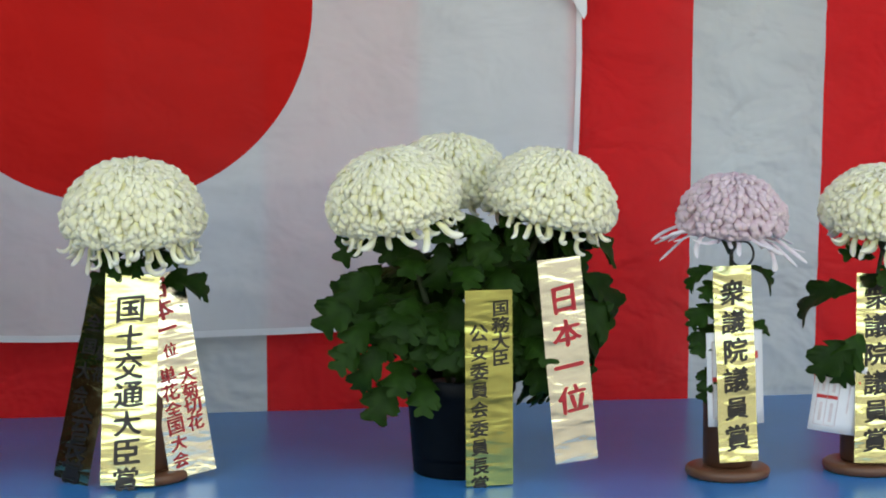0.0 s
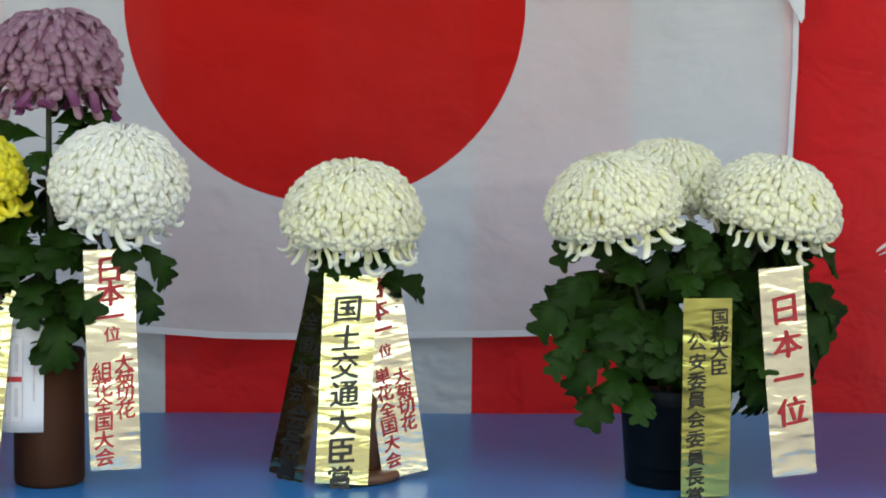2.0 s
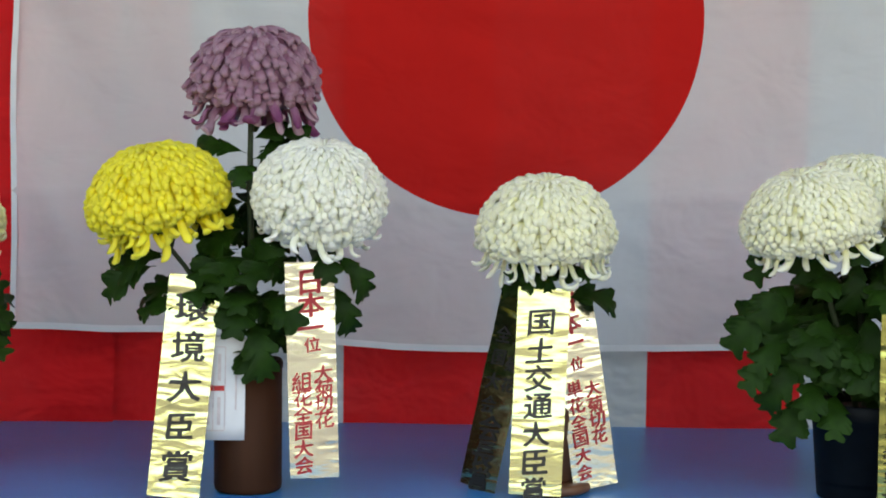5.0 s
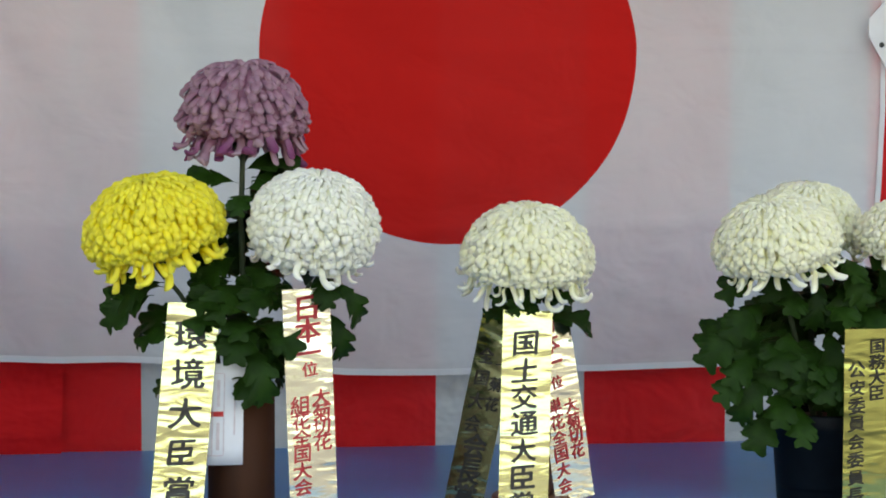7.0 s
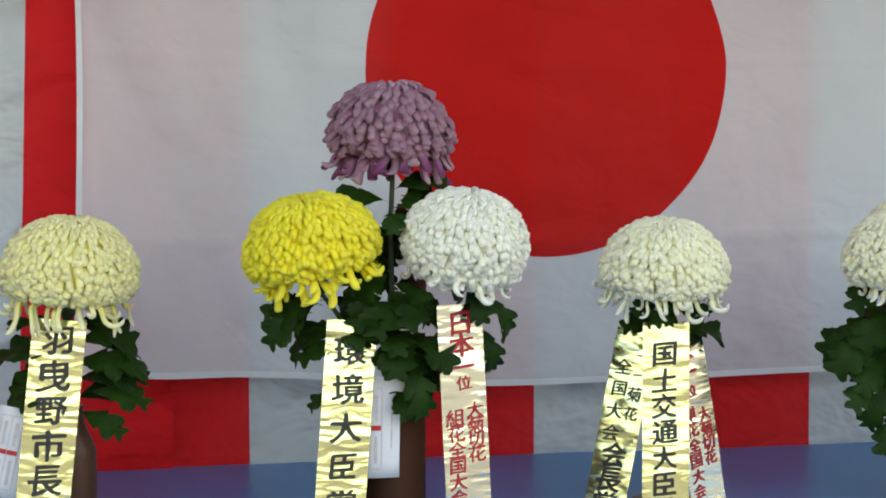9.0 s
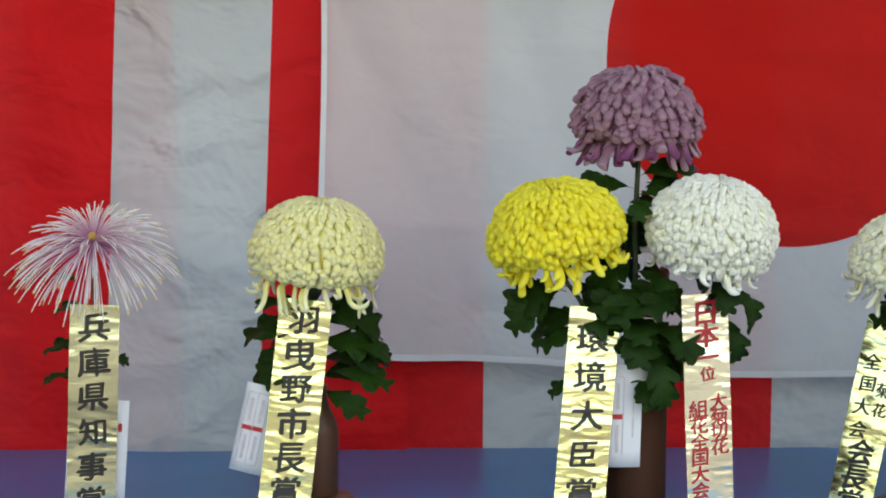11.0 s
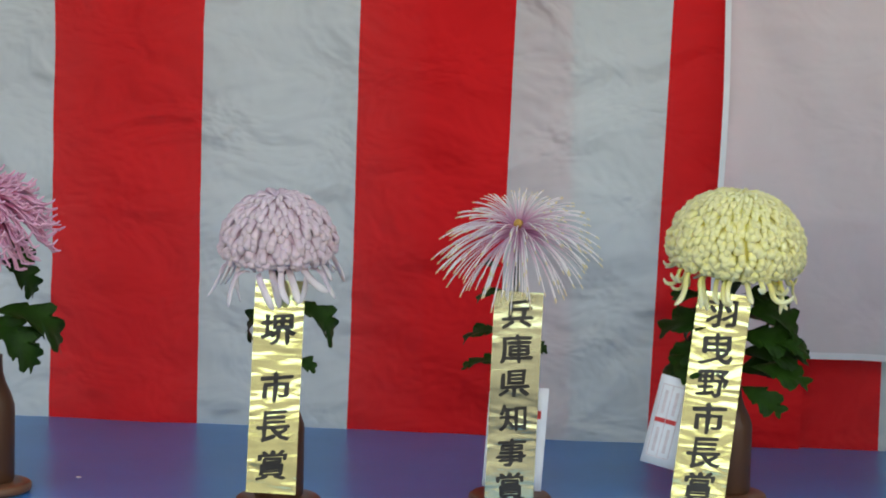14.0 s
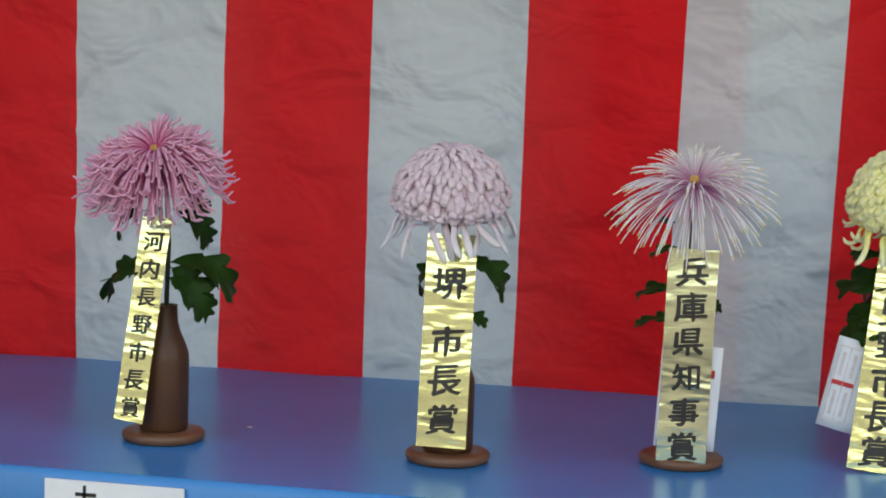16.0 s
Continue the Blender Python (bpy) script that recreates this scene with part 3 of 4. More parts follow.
def ribbon(head, foot, width, size, lines, seed, label, colour=GOLD, turn=0.0, rough=0.14, curl=0.0):
    """A foil prize strip hanging from head to foot (the middles of its ends). lines: (characters, size, across, from, to, ink)."""
    head, foot = Vector(head), Vector(foot)
    down = foot - head
    length = down.length
    down.normalize()
    side = Matrix.Rotation(radians(turn), 3, "Z") @ Vector((1, 0, 0))
    side = (side - down * side.dot(down)).normalized()
    out = down.cross(side).normalized()
    if out.y > 0:
        out = -out
    ob = thing("prize_ribbon", head, label, "ribbon", "prize ribbons on the flowers")
    m = Matrix((side, -down, out)).transposed().to_4x4()

    def at(u, v, lift):
        return m @ Vector((u, -v, crumple(u, v, seed) + lift + curl * math.sin(math.pi * v / length)))

    nu, nv = 12, 170
    verts = [at(width * (j / nu - 0.5), length * i / nv, 0) for i in range(nv + 1) for j in range(nu + 1)]
    faces = [(i * (nu + 1) + j, (i + 1) * (nu + 1) + j, (i + 1) * (nu + 1) + j + 1, i * (nu + 1) + j + 1) for i in range(nv) for j in range(nu)]
    strip = link_mesh("strip", mesh_from("strip", verts, faces), foil("gold_foil", colour, seed, rough), ob)
    rng = random.Random(int(seed * 10))
    for text, big, across, v0, v1, ink in lines:
        big, across, v0, v1 = big * size, across * size, v0 * size, v1 * size
        for k, ch in enumerate(text):
            v = v0 + (v1 - v0) * (k / max(1, len(text) - 1))
            if ch == "|":
                gv = [(-0.3 * big, -0.08 * big, 0), (0.3 * big, -0.05 * big, 0), (0.3 * big, 0.05 * big, 0), (-0.3 * big, 0.03 * big, 0)]
                gf = [(0, 1, 2, 3)]
            else:
                gv, gf = glyphs(ch, big * rng.uniform(0.92, 1.04), big * (0.024 if big > 0.04 else 0.016))
            lean, shift = rng.uniform(-0.07, 0.07), rng.uniform(-0.02, 0.02) * big
            vs = [at(across + shift + gx * 1.02 - gy * lean, v - gy * 0.95 - gx * 0.11, 0.0012 + 0.00012 * k5) for gx, gy, k5 in gv]
            link_mesh("character", mesh_from("character", vs, gf, smooth=False), ink, strip, "black brushed character" if ink == M_INK else "red brushed character")
    return ob


def card(at, w, h, yaw, roll, label, bars, bend=0.004):
    """A printed paper card with its ruled boxes, hanging behind a ribbon."""
    ob = thing("entry_card", at, label, "card", "paper entry cards")
    ob.rotation_euler = (0, radians(roll), radians(yaw))
    bm = bmesh.new()
    g = [[bm.verts.new((w * (i / 6 - 0.5), -bend * math.sin(math.pi * i / 6), h * (j / 6 - 0.5))) for j in range(7)] for i in range(7)]
    for i in range(6):
        for j in range(6):
            bm.faces.new((g[i][j], g[i + 1][j], g[i + 1][j + 1], g[i][j + 1]))
    sheet_ob = part("sheet", bm, M_PAPER, ob)
    mod = sheet_ob.modifiers.new("thick", "SOLIDIFY")
    mod.thickness = 0.0006
    for x0, x1, z0, z1, mt in bars:
        cx = (x0 + x1) / 2
        y = -bend * math.sin(math.pi * (cx + 0.5)) - 0.0012
        part("printed_bar", box(x0 * w, x1 * w, y - 0.0004, y + 0.0002, z0 * h, z1 * h), mt, sheet_ob, smooth=False)
    return ob


CARD_BARS = [(-0.42, 0.0, -0.02, 0.03, M_CARDRED), (-0.42, -0.40, -0.4, 0.4, M_CARDGREY), (-0.22, -0.20, -0.4, 0.4, M_CARDGREY), (0.0, 0.02, -0.4, 0.4, M_CARDGREY), (-0.42, 0.0, 0.40, 0.41, M_CARDGREY),
             (-0.42, 0.0, -0.41, -0.40, M_CARDGREY), (-0.34, -0.28, -0.35, -0.08, M_CARDGREY), (-0.13, -0.07, -0.35, -0.08, M_CARDGREY), (-0.34, -0.28, 0.08, 0.34, M_CARDGREY), (-0.13, -0.07, 0.08, 0.34, M_CARDGREY),
             (0.20, 0.23, -0.2, 0.3, M_CARDGREY), (0.34, 0.40, 0.2, 0.28, M_CARDRED)]


# ---- the flowers along the table, from one end to the other ----
AX = -0.775


def plant_at(x, y, label, group="cut chrysanthemums in vases", z=TOP, size=1.0):
    ob = thing("chrysanthemum", (x, y, z), label, "flower", group)
    ob.scale = (size,) * 3
    return ob


def leaves_round(plant, rows):
    for at, yaw, pitch, roll, size, kind in rows:
        put_leaf(plant, at, yaw, pitch, roll, size, kind)


# pink tubular flower
bottle_vase(-2.612, AX, "brown wooden bottle vase on a round base holding a pink flower")
kaw = plant_at(-2.612, AX, "pink chrysanthemum with thin tubular petals curled at the tips")
stem(kaw, [(0, 0, 0.2), (0.004, 0, 0.35), (0.0, -0.01, 0.47)])
spider_bloom(kaw, (-0.005, -0.045, 0.502), (0.0, -0.56, 0.83), M_PINK, 470, 0.150, 0.0022, 0.85, 1.75, 11, "pink tubular petals fading to pale tips", inner=30.0, open_angle=104)
leaves_round(kaw, [((0, -0.01, 0.43), 200, 10, 0, 0.7, 0), ((0, -0.02, 0.44), 330, 10, 0, 0.85, 2), ((0, -0.01, 0.285), 184, 22, 20, 1.25, 2), ((-0.01, -0.01, 0.30), 205, 10, 10, 0.8, 0), ((0.0, -0.02, 0.31), 352, 15, -10, 1.3, 2), ((0.01, -0.03, 0.29), 325, 0, 0, 1.0, 2), ((0.01, -0.02, 0.31), 335, -20, 10, 0.9, 0), ((-0.02, -0.03, 0.405), 200, -5, 0, 0.75, 2), ((0.02, -0.03, 0.41), 340, -10, 0, 0.85, 2)])
ribbon((-2.6148, -0.8120, 1.1484), (-2.652, -0.842, 0.792), 0.057, 1.0, [("河内長野市長賞", 0.040, 0.0, 0.045, 0.335, M_INK)], 1.3, "narrow gold foil ribbon with black brushed writing", turn=-8)

# lilac flower
bottle_vase(-2.100, AX, "brown wooden bottle vase on a round base holding a lilac flower", 0.22)
sak = plant_at(-2.100, AX, "pale lilac chrysanthemum with long drooping lower petals")
stem(sak, [(0, 0, 0.18), (0.004, 0, 0.32), (0.0, -0.01, 0.43)])
set_bloom(sak, (-0.005, -0.015, 0.445), (12, 0, 0), M_LILAC, 0.092, 0.098, 0.04, 470, 0.0069, 106, 21, 17, (M_ROSE,), "pale lilac dome of overlapping petals", lean=18, shag=0.3, thick=0.7, droop_len=0.078, droop_half=0.0060, hooks=(-0.1, 0.05, 0.15), flat=0.35, fall=1.3)
leaves_round(sak, [((0.0, -0.01, 0.345), 352, 0, 0, 1.05, 2), ((0, -0.01, 0.34), 190, -10, 0, 0.8, 2), ((0.01, 0, 0.25), 350, 0, 0, 0.5, 1), ((0, 0, 0.28), 170, 0, 0, 0.5, 1)])
ribbon((-2.0959, -0.8120, 1.1403), (-2.101, -0.835, 0.784), 0.084, 1.0, [("堺", 0.062, 0.0, 0.082, 0.082, M_INK), ("市長賞", 0.058, 0.0, 0.178, 0.310, M_INK)], 2.1, "gold foil ribbon with black brushed writing", turn=2)

# spider flower
bottle_vase(-1.7106, -0.6674, "brown wooden bottle vase on a round base holding a spider flower", 0.22)
hyo = plant_at(-1.7106, -0.6674, "spidery chrysanthemum with thin white and pink quill petals", z=TOP - 0.0243, size=1.040)
stem(hyo, [(0, 0, 0.18), (0.002, 0, 0.32), (0.0, -0.01, 0.45), (0, -0.02, 0.475)])
spider_bloom(hyo, (0.005, -0.045, 0.486), (-0.06, -0.56, 0.83), M_QUILL, 270, 0.138, 0.0010, 0.0, 1.0, 12, "thin white quills flushed pink at the heart", tips=True, open_angle=106, inner=34.0)
leaves_round(hyo, [((-0.01, 0, 0.38), 185, 0, 60, 0.55, 1), ((-0.01, 0, 0.31), 180, 5, 60, 0.75, 1), ((-0.01, 0, 0.26), 180, 0, 60, 0.75, 3), ((-0.02, -0.01, 0.42), 200, 20, 40, 0.4, 1), ((0.02, 0, 0.29), 0, 0, 60, 0.35, 1)])
ribbon((-1.7011, -0.7300, 1.1276), (-1.7085, -0.73, 0.7662), 0.0832, 1.040, [("兵庫県知事賞", 0.052, 0.0, 0.036, 0.322, M_INK)], 3.7, "dull gold foil ribbon with black brushed writing", (0.56, 0.60, 0.42), turn=0, rough=0.2)
card((-1.7013, -0.7080, 0.8744), 0.1019, 0.1789, 0, 3, "white printed paper card hanging behind the ribbon", CARD_BARS)

# lemon flower
bottle_vase(-1.3306, -0.5649, "brown wooden bottle vase on a round base holding a lemon flower", 0.22)
hab = plant_at(-1.3306, -0.5649, "pale lemon chrysanthemum with a full round head", z=TOP - 0.0481, size=1.078)
stem(hab, [(0, 0, 0.18), (-0.004, 0, 0.32), (0.0, -0.01, 0.42)])
set_bloom(hab, (0.0, -0.015, 0.465), (8, 4, 0), M_LEMON, 0.106, 0.101, 0.06, 1080, 0.0058, 116, 22, 22, (M_LEMON,), "pale lemon dome of plump incurved petals", shag=0.22, thick=0.75, droop_len=0.066, droop_half=0.0043, hooks=(0.9, 0.35, 0.0), flat=0.75)
leaves_round(hab, [((-0.01, -0.02, 0.335), 185, 10, 30, 1.05, 1), ((-0.01, 0, 0.37), 190, 15, 50, 0.9, 3), ((0, 0, 0.29), 190, 0, 20, 0.95, 1), ((0.01, -0.01, 0.36), 345, 5, -20, 0.95, 0), ((0.01, 0, 0.31), 350, 10, -30, 1.1, 1), ((0.02, 0, 0.27), 340, -5, -30, 1.1, 3), ((0.01, 0, 0.39), 10, 0, 0, 0.8, 0), ((-0.02, -0.02, 0.28), 205, -10, 10, 0.7, 1), ((0.01, 0, 0.24), 330, -20, 0, 0.9, 3)])
for k in range(10):
    put_leaf(hab, (0.0, 0.01, 0.24 + 0.016 * k), (170, 15, 190, 350, 205, 335, 160, 25, 180, 0)[k], 15 - 3 * k, (k * 37) % 50 - 25, 1.05 + 0.06 * (k % 4), 2 + k % 2)
ribbon((-1.3470, -0.6070, 1.1271), (-1.3856, -0.635, 0.7526), 0.0927, 1.078, [("羽曳野市長賞", 0.056, 0.0, 0.034, 0.318, M_INK)], 4.9, "bright gold foil ribbon with black brushed writing", turn=-3)
card((-1.4240, -0.5930, 0.8905), 0.0916, 0.1617, -8, 12, "white printed paper card hanging aslant beside the ribbon", CARD_BARS)

# three cut flowers in one tall dark vase
trio_vase = thing("vase", (-0.764, -0.655, TOP), "tall dark brown cylindrical vase holding three flowers", "vase")
part("body", lathe([(0.052, 0), (0.057, 0.003), (0.0585, 0.01), (0.0585, 0.212), (0.052, 0.212), (0.050, 0.10)], 40), M_DARKWOOD, trio_vase)
part("rim", lathe([(0.052, 0.2115), (0.0600, 0.213), (0.0605, 0.222), (0.057, 0.228), (0.052, 0.228), (0.0515, 0.2125)], 40), M_DARKWOOD, trio_vase)
pur = plant_at(-0.7645, -0.6366, "tall dusky mauve chrysanthemum with plum-backed petals", "three cut chrysanthemums in a dark vase", z=TOP - 0.0317, size=1.053)
stem(pur, [(0, 0, 0.12), (0.005, 0, 0.35), (0.0, 0, 0.52), (0.003, -0.01, 0.64)], 0.006, 0.0045)
set_bloom(pur, (0.004, 0.025, 0.694), (6, 0, 0), M_MAUVE, 0.102, 0.101, 0.055, 540, 0.0080, 112, 31, 34, (M_PLUM, M_MAUVE), "dusky mauve dome of broad incurved petals", lean=20, shag=0.6, thick=0.34, cup=-0.4, droop_len=0.055, droop_half=0.0085, hooks=(0.9, 0.6, 0.2), flat=0.4)
leaves_round(pur, [((0, 0, 0.58), 190, 10, 30, 1.05, 1), ((0, -0.01, 0.60), 345, 20, -20, 1.0, 0), ((0.0, -0.01, 0.57), 350, 10, 0, 1.0, 0), ((0, -0.02, 0.56), 265, 0, 0, 0.6, 0), ((0, 0, 0.50), 200, 0, 20, 0.9, 1), ((0, -0.01, 0.46), 215, -15, 30, 0.9, 0), ((0, -0.01, 0.44), 300, 0, 0, 0.9, 2),
                   ((0.0, -0.02, 0.41), 250, 0, 0, 1.0, 0), ((0, 0, 0.40), 330, 0, 0, 0.9, 1), ((0, 0, 0.53), 150, 0, 0, 0.7, 0), ((0, 0, 0.44), 20, 0, 0, 1.0, 0), ((0, 0, 0.38), 170, 0, 0, 1.0, 1),
                   ((0, -0.03, 0.34), 265, 0, 0, 0.95, 0), ((0.01, -0.04, 0.31), 285, -10, 0, 1.0, 2), ((0.02, -0.03, 0.34), 310, -5, 10, 1.0, 1), ((-0.02, -0.03, 0.37), 235, 0, 0, 0.9, 1), ((0.02, -0.01, 0.30), 335, -10, 10, 0.9, 0), ((0, -0.02, 0.28), 280, -10, 0, 0.9, 0)])
rng = random.Random(5)
for i in range(46):
    side = i * 2.399963
    z = 0.27 + 0.33 * ((i * 0.618) % 1.0)
    put_leaf(pur, (0.015 * math.cos(side), 0.015 * math.sin(side) - 0.01, z), math.degrees(side) + rng.uniform(-20, 20), rng.uniform(-25, 25), rng.uniform(-35, 35), rng.uniform(0.6, 0.95), i)
yel = plant_at(-0.7645, -0.6366, "bright yellow chrysanthemum with a full round head leaning outward", "three cut chrysanthemums in a dark vase", z=TOP - 0.0317, size=1.053)
stem(yel, [(-0.02, -0.01, 0.15), (-0.04, -0.02, 0.30), (-0.10, -0.04, 0.40), (-0.14, -0.05, 0.45)])
set_bloom(yel, (-0.140, -0.05, 0.504), (8, -12, 0), M_YELLOW, 0.106, 0.096, 0.06, 1080, 0.0058, 113, 41, 34, (M_YELLOW,), "bright yellow dome of plump incurved petals", shag=0.4, thick=0.85, droop_len=0.046, droop_half=0.0066, hooks=(0.8, 0.5, 0.3), flat=0.6)
leaves_round(yel, [((-0.12, -0.05, 0.41), 185, 5, 20, 1.0, 1), ((-0.12, -0.06, 0.42), 205, -5, 10, 0.95, 0), ((-0.14, -0.06, 0.40), 215, -10, 0, 0.9, 0), ((-0.07, -0.05, 0.36), 185, 15, 10, 1.05, 2), ((-0.09, -0.05, 0.36), 195, 10, 25, 0.9, 2), ((-0.03, -0.04, 0.33), 190, 0, 0, 0.7, 0), ((-0.09, -0.05, 0.345), 205, -5, 20, 0.8, 1), ((-0.10, -0.03, 0.26), 180, -20, 10, 0.5, 1)])
nan = plant_at(-0.7645, -0.6366, "pure white chrysanthemum with a full ball-shaped head", "three cut chrysanthemums in a dark vase", z=TOP - 0.0317, size=1.053)
stem(nan, [(0.02, -0.01, 0.15), (0.04, -0.02, 0.30), (0.09, -0.04, 0.38), (0.115, -0.05, 0.42)])
set_bloom(nan, (0.119, -0.055, 0.512), (14, 6, 0), M_PURE, 0.101, 0.096, 0.080, 1200, 0.0058, 134, 51, 26, (M_PURE,), "pure white ball of small incurved petals", shag=0.28, thick=0.75, droop_len=0.045, droop_half=0.0054, hooks=(0.9, 0.6), flat=0.6)
leaves_round(nan, [((0.12, -0.05, 0.43), 285, -15, 0, 0.7, 0), ((0.14, -0.05, 0.42), 325, -20, 0, 0.85, 2), ((0.14, -0.03, 0.37), 300, -30, 0, 0.8, 2), ((0.06, -0.04, 0.40), 240, 0, 0, 0.9, 1), ((0.08, -0.04, 0.41), 200, 10, 0, 0.9, 0), ((0.05, -0.03, 0.38), 160, 0, 0, 0.9, 1)])
ribbon((-0.8450, -0.7150, 1.1256), (-0.8771, -0.755, 0.7558), 0.0884, 1.053, [("環境大臣賞", 0.054, 0.0, 0.050, 0.305, M_INK)], 5.3, "gold foil ribbon with black brushed writing", turn=-2)
ribbon((-0.6541, -0.7150, 1.1508), (-0.6408, -0.735, 0.7878), 0.0821, 1.053, [("日本一", 0.046, 0.0, 0.032, 0.105, M_REDINK), ("位", 0.026, 0.002, 0.132, 0.132, M_REDINK), ("大菊切花", 0.032, 0.018, 0.178, 0.252, M_REDINK), ("組花全国大会", 0.032, -0.016, 0.190, 0.325, M_REDINK)], 6.2,
       "pale gold foil ribbon with red brushed writing", PALE, turn=3)
card((-0.796, -0.7150, 0.9347), 0.0889, 0.1757, 5, 1, "white printed paper card hanging against the dark vase", CARD_BARS)

# single white flower with three ribbons
bottle_vase(-0.2395, -0.630, "brown wooden bottle vase on a round base holding a white flower", 0.22)
kok = plant_at(-0.2450, -0.630, "creamy white chrysanthemum with curling lower petals", z=TOP - 0.0335, size=1.055)
stem(kok, [(0, 0, 0.18), (-0.004, 0, 0.30), (-0.005, -0.01, 0.40)])
set_bloom(kok, (-0.008, -0.02, 0.455), (10, 0, 0), M_CREAM, 0.106, 0.100, 0.05, 1080, 0.0058, 114, 61, 30, (M_CREAM,), "creamy white dome of plump incurved petals", shag=0.3, thick=0.75, droop_len=0.058, droop_half=0.0044, hooks=(1.0, 0.75, 0.4), flat=0.8)
leaves_round(kok, [((0, -0.02, 0.385), 240, 10, 0, 0.6, 0), ((0.0, -0.02, 0.39), 300, 10, 0, 0.6, 1), ((0, 0, 0.36), 190, 10, 0, 0.75, 1), ((0.02, 0, 0.35), 340, 10, 0, 0.85, 0), ((0.02, 0, 0.40), 280, 20, 0, 0.5, 0), ((-0.02, -0.02, 0.40), 215, 0, 0, 0.55, 1), ((0.02, -0.03, 0.40), 320, -10, 0, 0.55, 3), ((0.0, -0.02, 0.41), 265, -15, 0, 0.5, 2)])
ribbon((-0.2556, -0.6720, 1.1070), (-0.2697, -0.7150, 0.7580), 0.0888, 1.047, [("国土交通大臣賞", 0.047, -0.002, 0.056, 0.328, M_INK)], 7.7, "gold foil ribbon with black brushed writing", turn=-2)
ribbon((-0.2956, -0.6320, 1.0969), (-0.3670, -0.6420, 0.7530), 0.0824, 1.047, [("||菊花", 0.028, 0.017, 0.05, 0.155, M_INK), ("全国大会", 0.032, -0.014, 0.075, 0.195, M_INK), ("会長賞", 0.052, 0.0, 0.232, 0.322, M_INK)], 8.4, "gold foil ribbon turned aside to mirror the dark wall, black writing", turn=-42)
ribbon((-0.2121, -0.6400, 1.1041), (-0.1594, -0.6480, 0.7589), 0.0845, 1.047, [("日本一", 0.042, -0.008, 0.024, 0.090, M_REDINK), ("位", 0.026, -0.004, 0.125, 0.125, M_REDINK), ("大菊切花", 0.030, 0.018, 0.170, 0.250, M_REDINK), ("単花全国大会", 0.030, -0.016, 0.165, 0.305, M_REDINK)], 9.1,
       "pale gold foil ribbon turned aside with red writing", PALE, turn=22)

# potted plant with three heads
PX, PY = 0.300, -0.66
pot = thing("flower_pot", (PX, PY, TOP), "black plastic flower pot holding a leafy plant", "pot")
pot.scale = (1.026, 1.026, 0.94)
part("body", lathe([(0.074, 0), (0.078, 0.004), (0.088, 0.145), (0.094, 0.150), (0.097, 0.156), (0.0975, 0.178), (0.094, 0.182), (0.089, 0.180), (0.086, 0.15), (0.080, 0.03)], 44), M_POT, pot)
part("soil", lathe([(0.02, 0.155), (0.086, 0.156), (0.08, 0.163), (0.02, 0.166)], 24), M_SOIL, pot)
tri = plant_at(PX, PY, "bushy potted chrysanthemum with three creamy white heads", "potted chrysanthemum", z=TOP - 0.016, size=1.026)
for dx, dy, top in ((-0.10, -0.04, 0.44), (0.01, 0.13, 0.46), (0.14, -0.02, 0.43)):
    stem(tri, [(dx * 0.15, dy * 0.1, 0.16), (dx * 0.5, dy * 0.5, 0.28), (dx, dy, top)], 0.006, 0.0045)
set_bloom(tri, (-0.120, -0.09, 0.478), (10, -14, 0), M_CREAM, 0.103, 0.092, 0.05, 1080, 0.0056, 114, 71, 22, (M_CREAM,), "creamy white dome of plump incurved petals", shag=0.28, thick=0.75, droop_len=0.043, droop_half=0.0054, hooks=(0.9, 0.6, 0.4))
set_bloom(tri, (0.004, 0.10, 0.502), (8, 2, 0), M_CREAM, 0.098, 0.090, 0.05, 980, 0.0058, 112, 72, 16, (M_CREAM,), "creamy white dome of plump incurved petals", shag=0.28, thick=0.75, droop_len=0.045, droop_half=0.0052, hooks=(0.6, 0.3))
set_bloom(tri, (0.142, -0.07, 0.472), (8, 12, 0), M_CREAM, 0.103, 0.096, 0.045, 1080, 0.0058, 110, 73, 22, (M_CREAM,), "creamy white dome of plump incurved petals", shag=0.28, thick=0.75, droop_len=0.043, droop_half=0.0054, hooks=(0.9, 0.6, 0.4))
rng = random.Random(77)
for i in range(270):
    z = 0.22 + 0.235 * ((i * 0.618) % 1.0)
    side = i * 2.399963
    low = min(1.0, max(0.0, (z - 0.17) / 0.16))
    reach = (0.070 + 0.055 * low) * (0.35 + 0.65 * math.sqrt(rng.random()))
    put_leaf(tri, (0.025 + reach * 1.36 * math.cos(side), reach * (0.62 if math.sin(side) > 0 else 0.45) * math.sin(side), z), math.degrees(side) + rng.uniform(-40, 40), rng.uniform(-60, -5), rng.uniform(-30, 30), rng.uniform(0.75, 1.1), i)
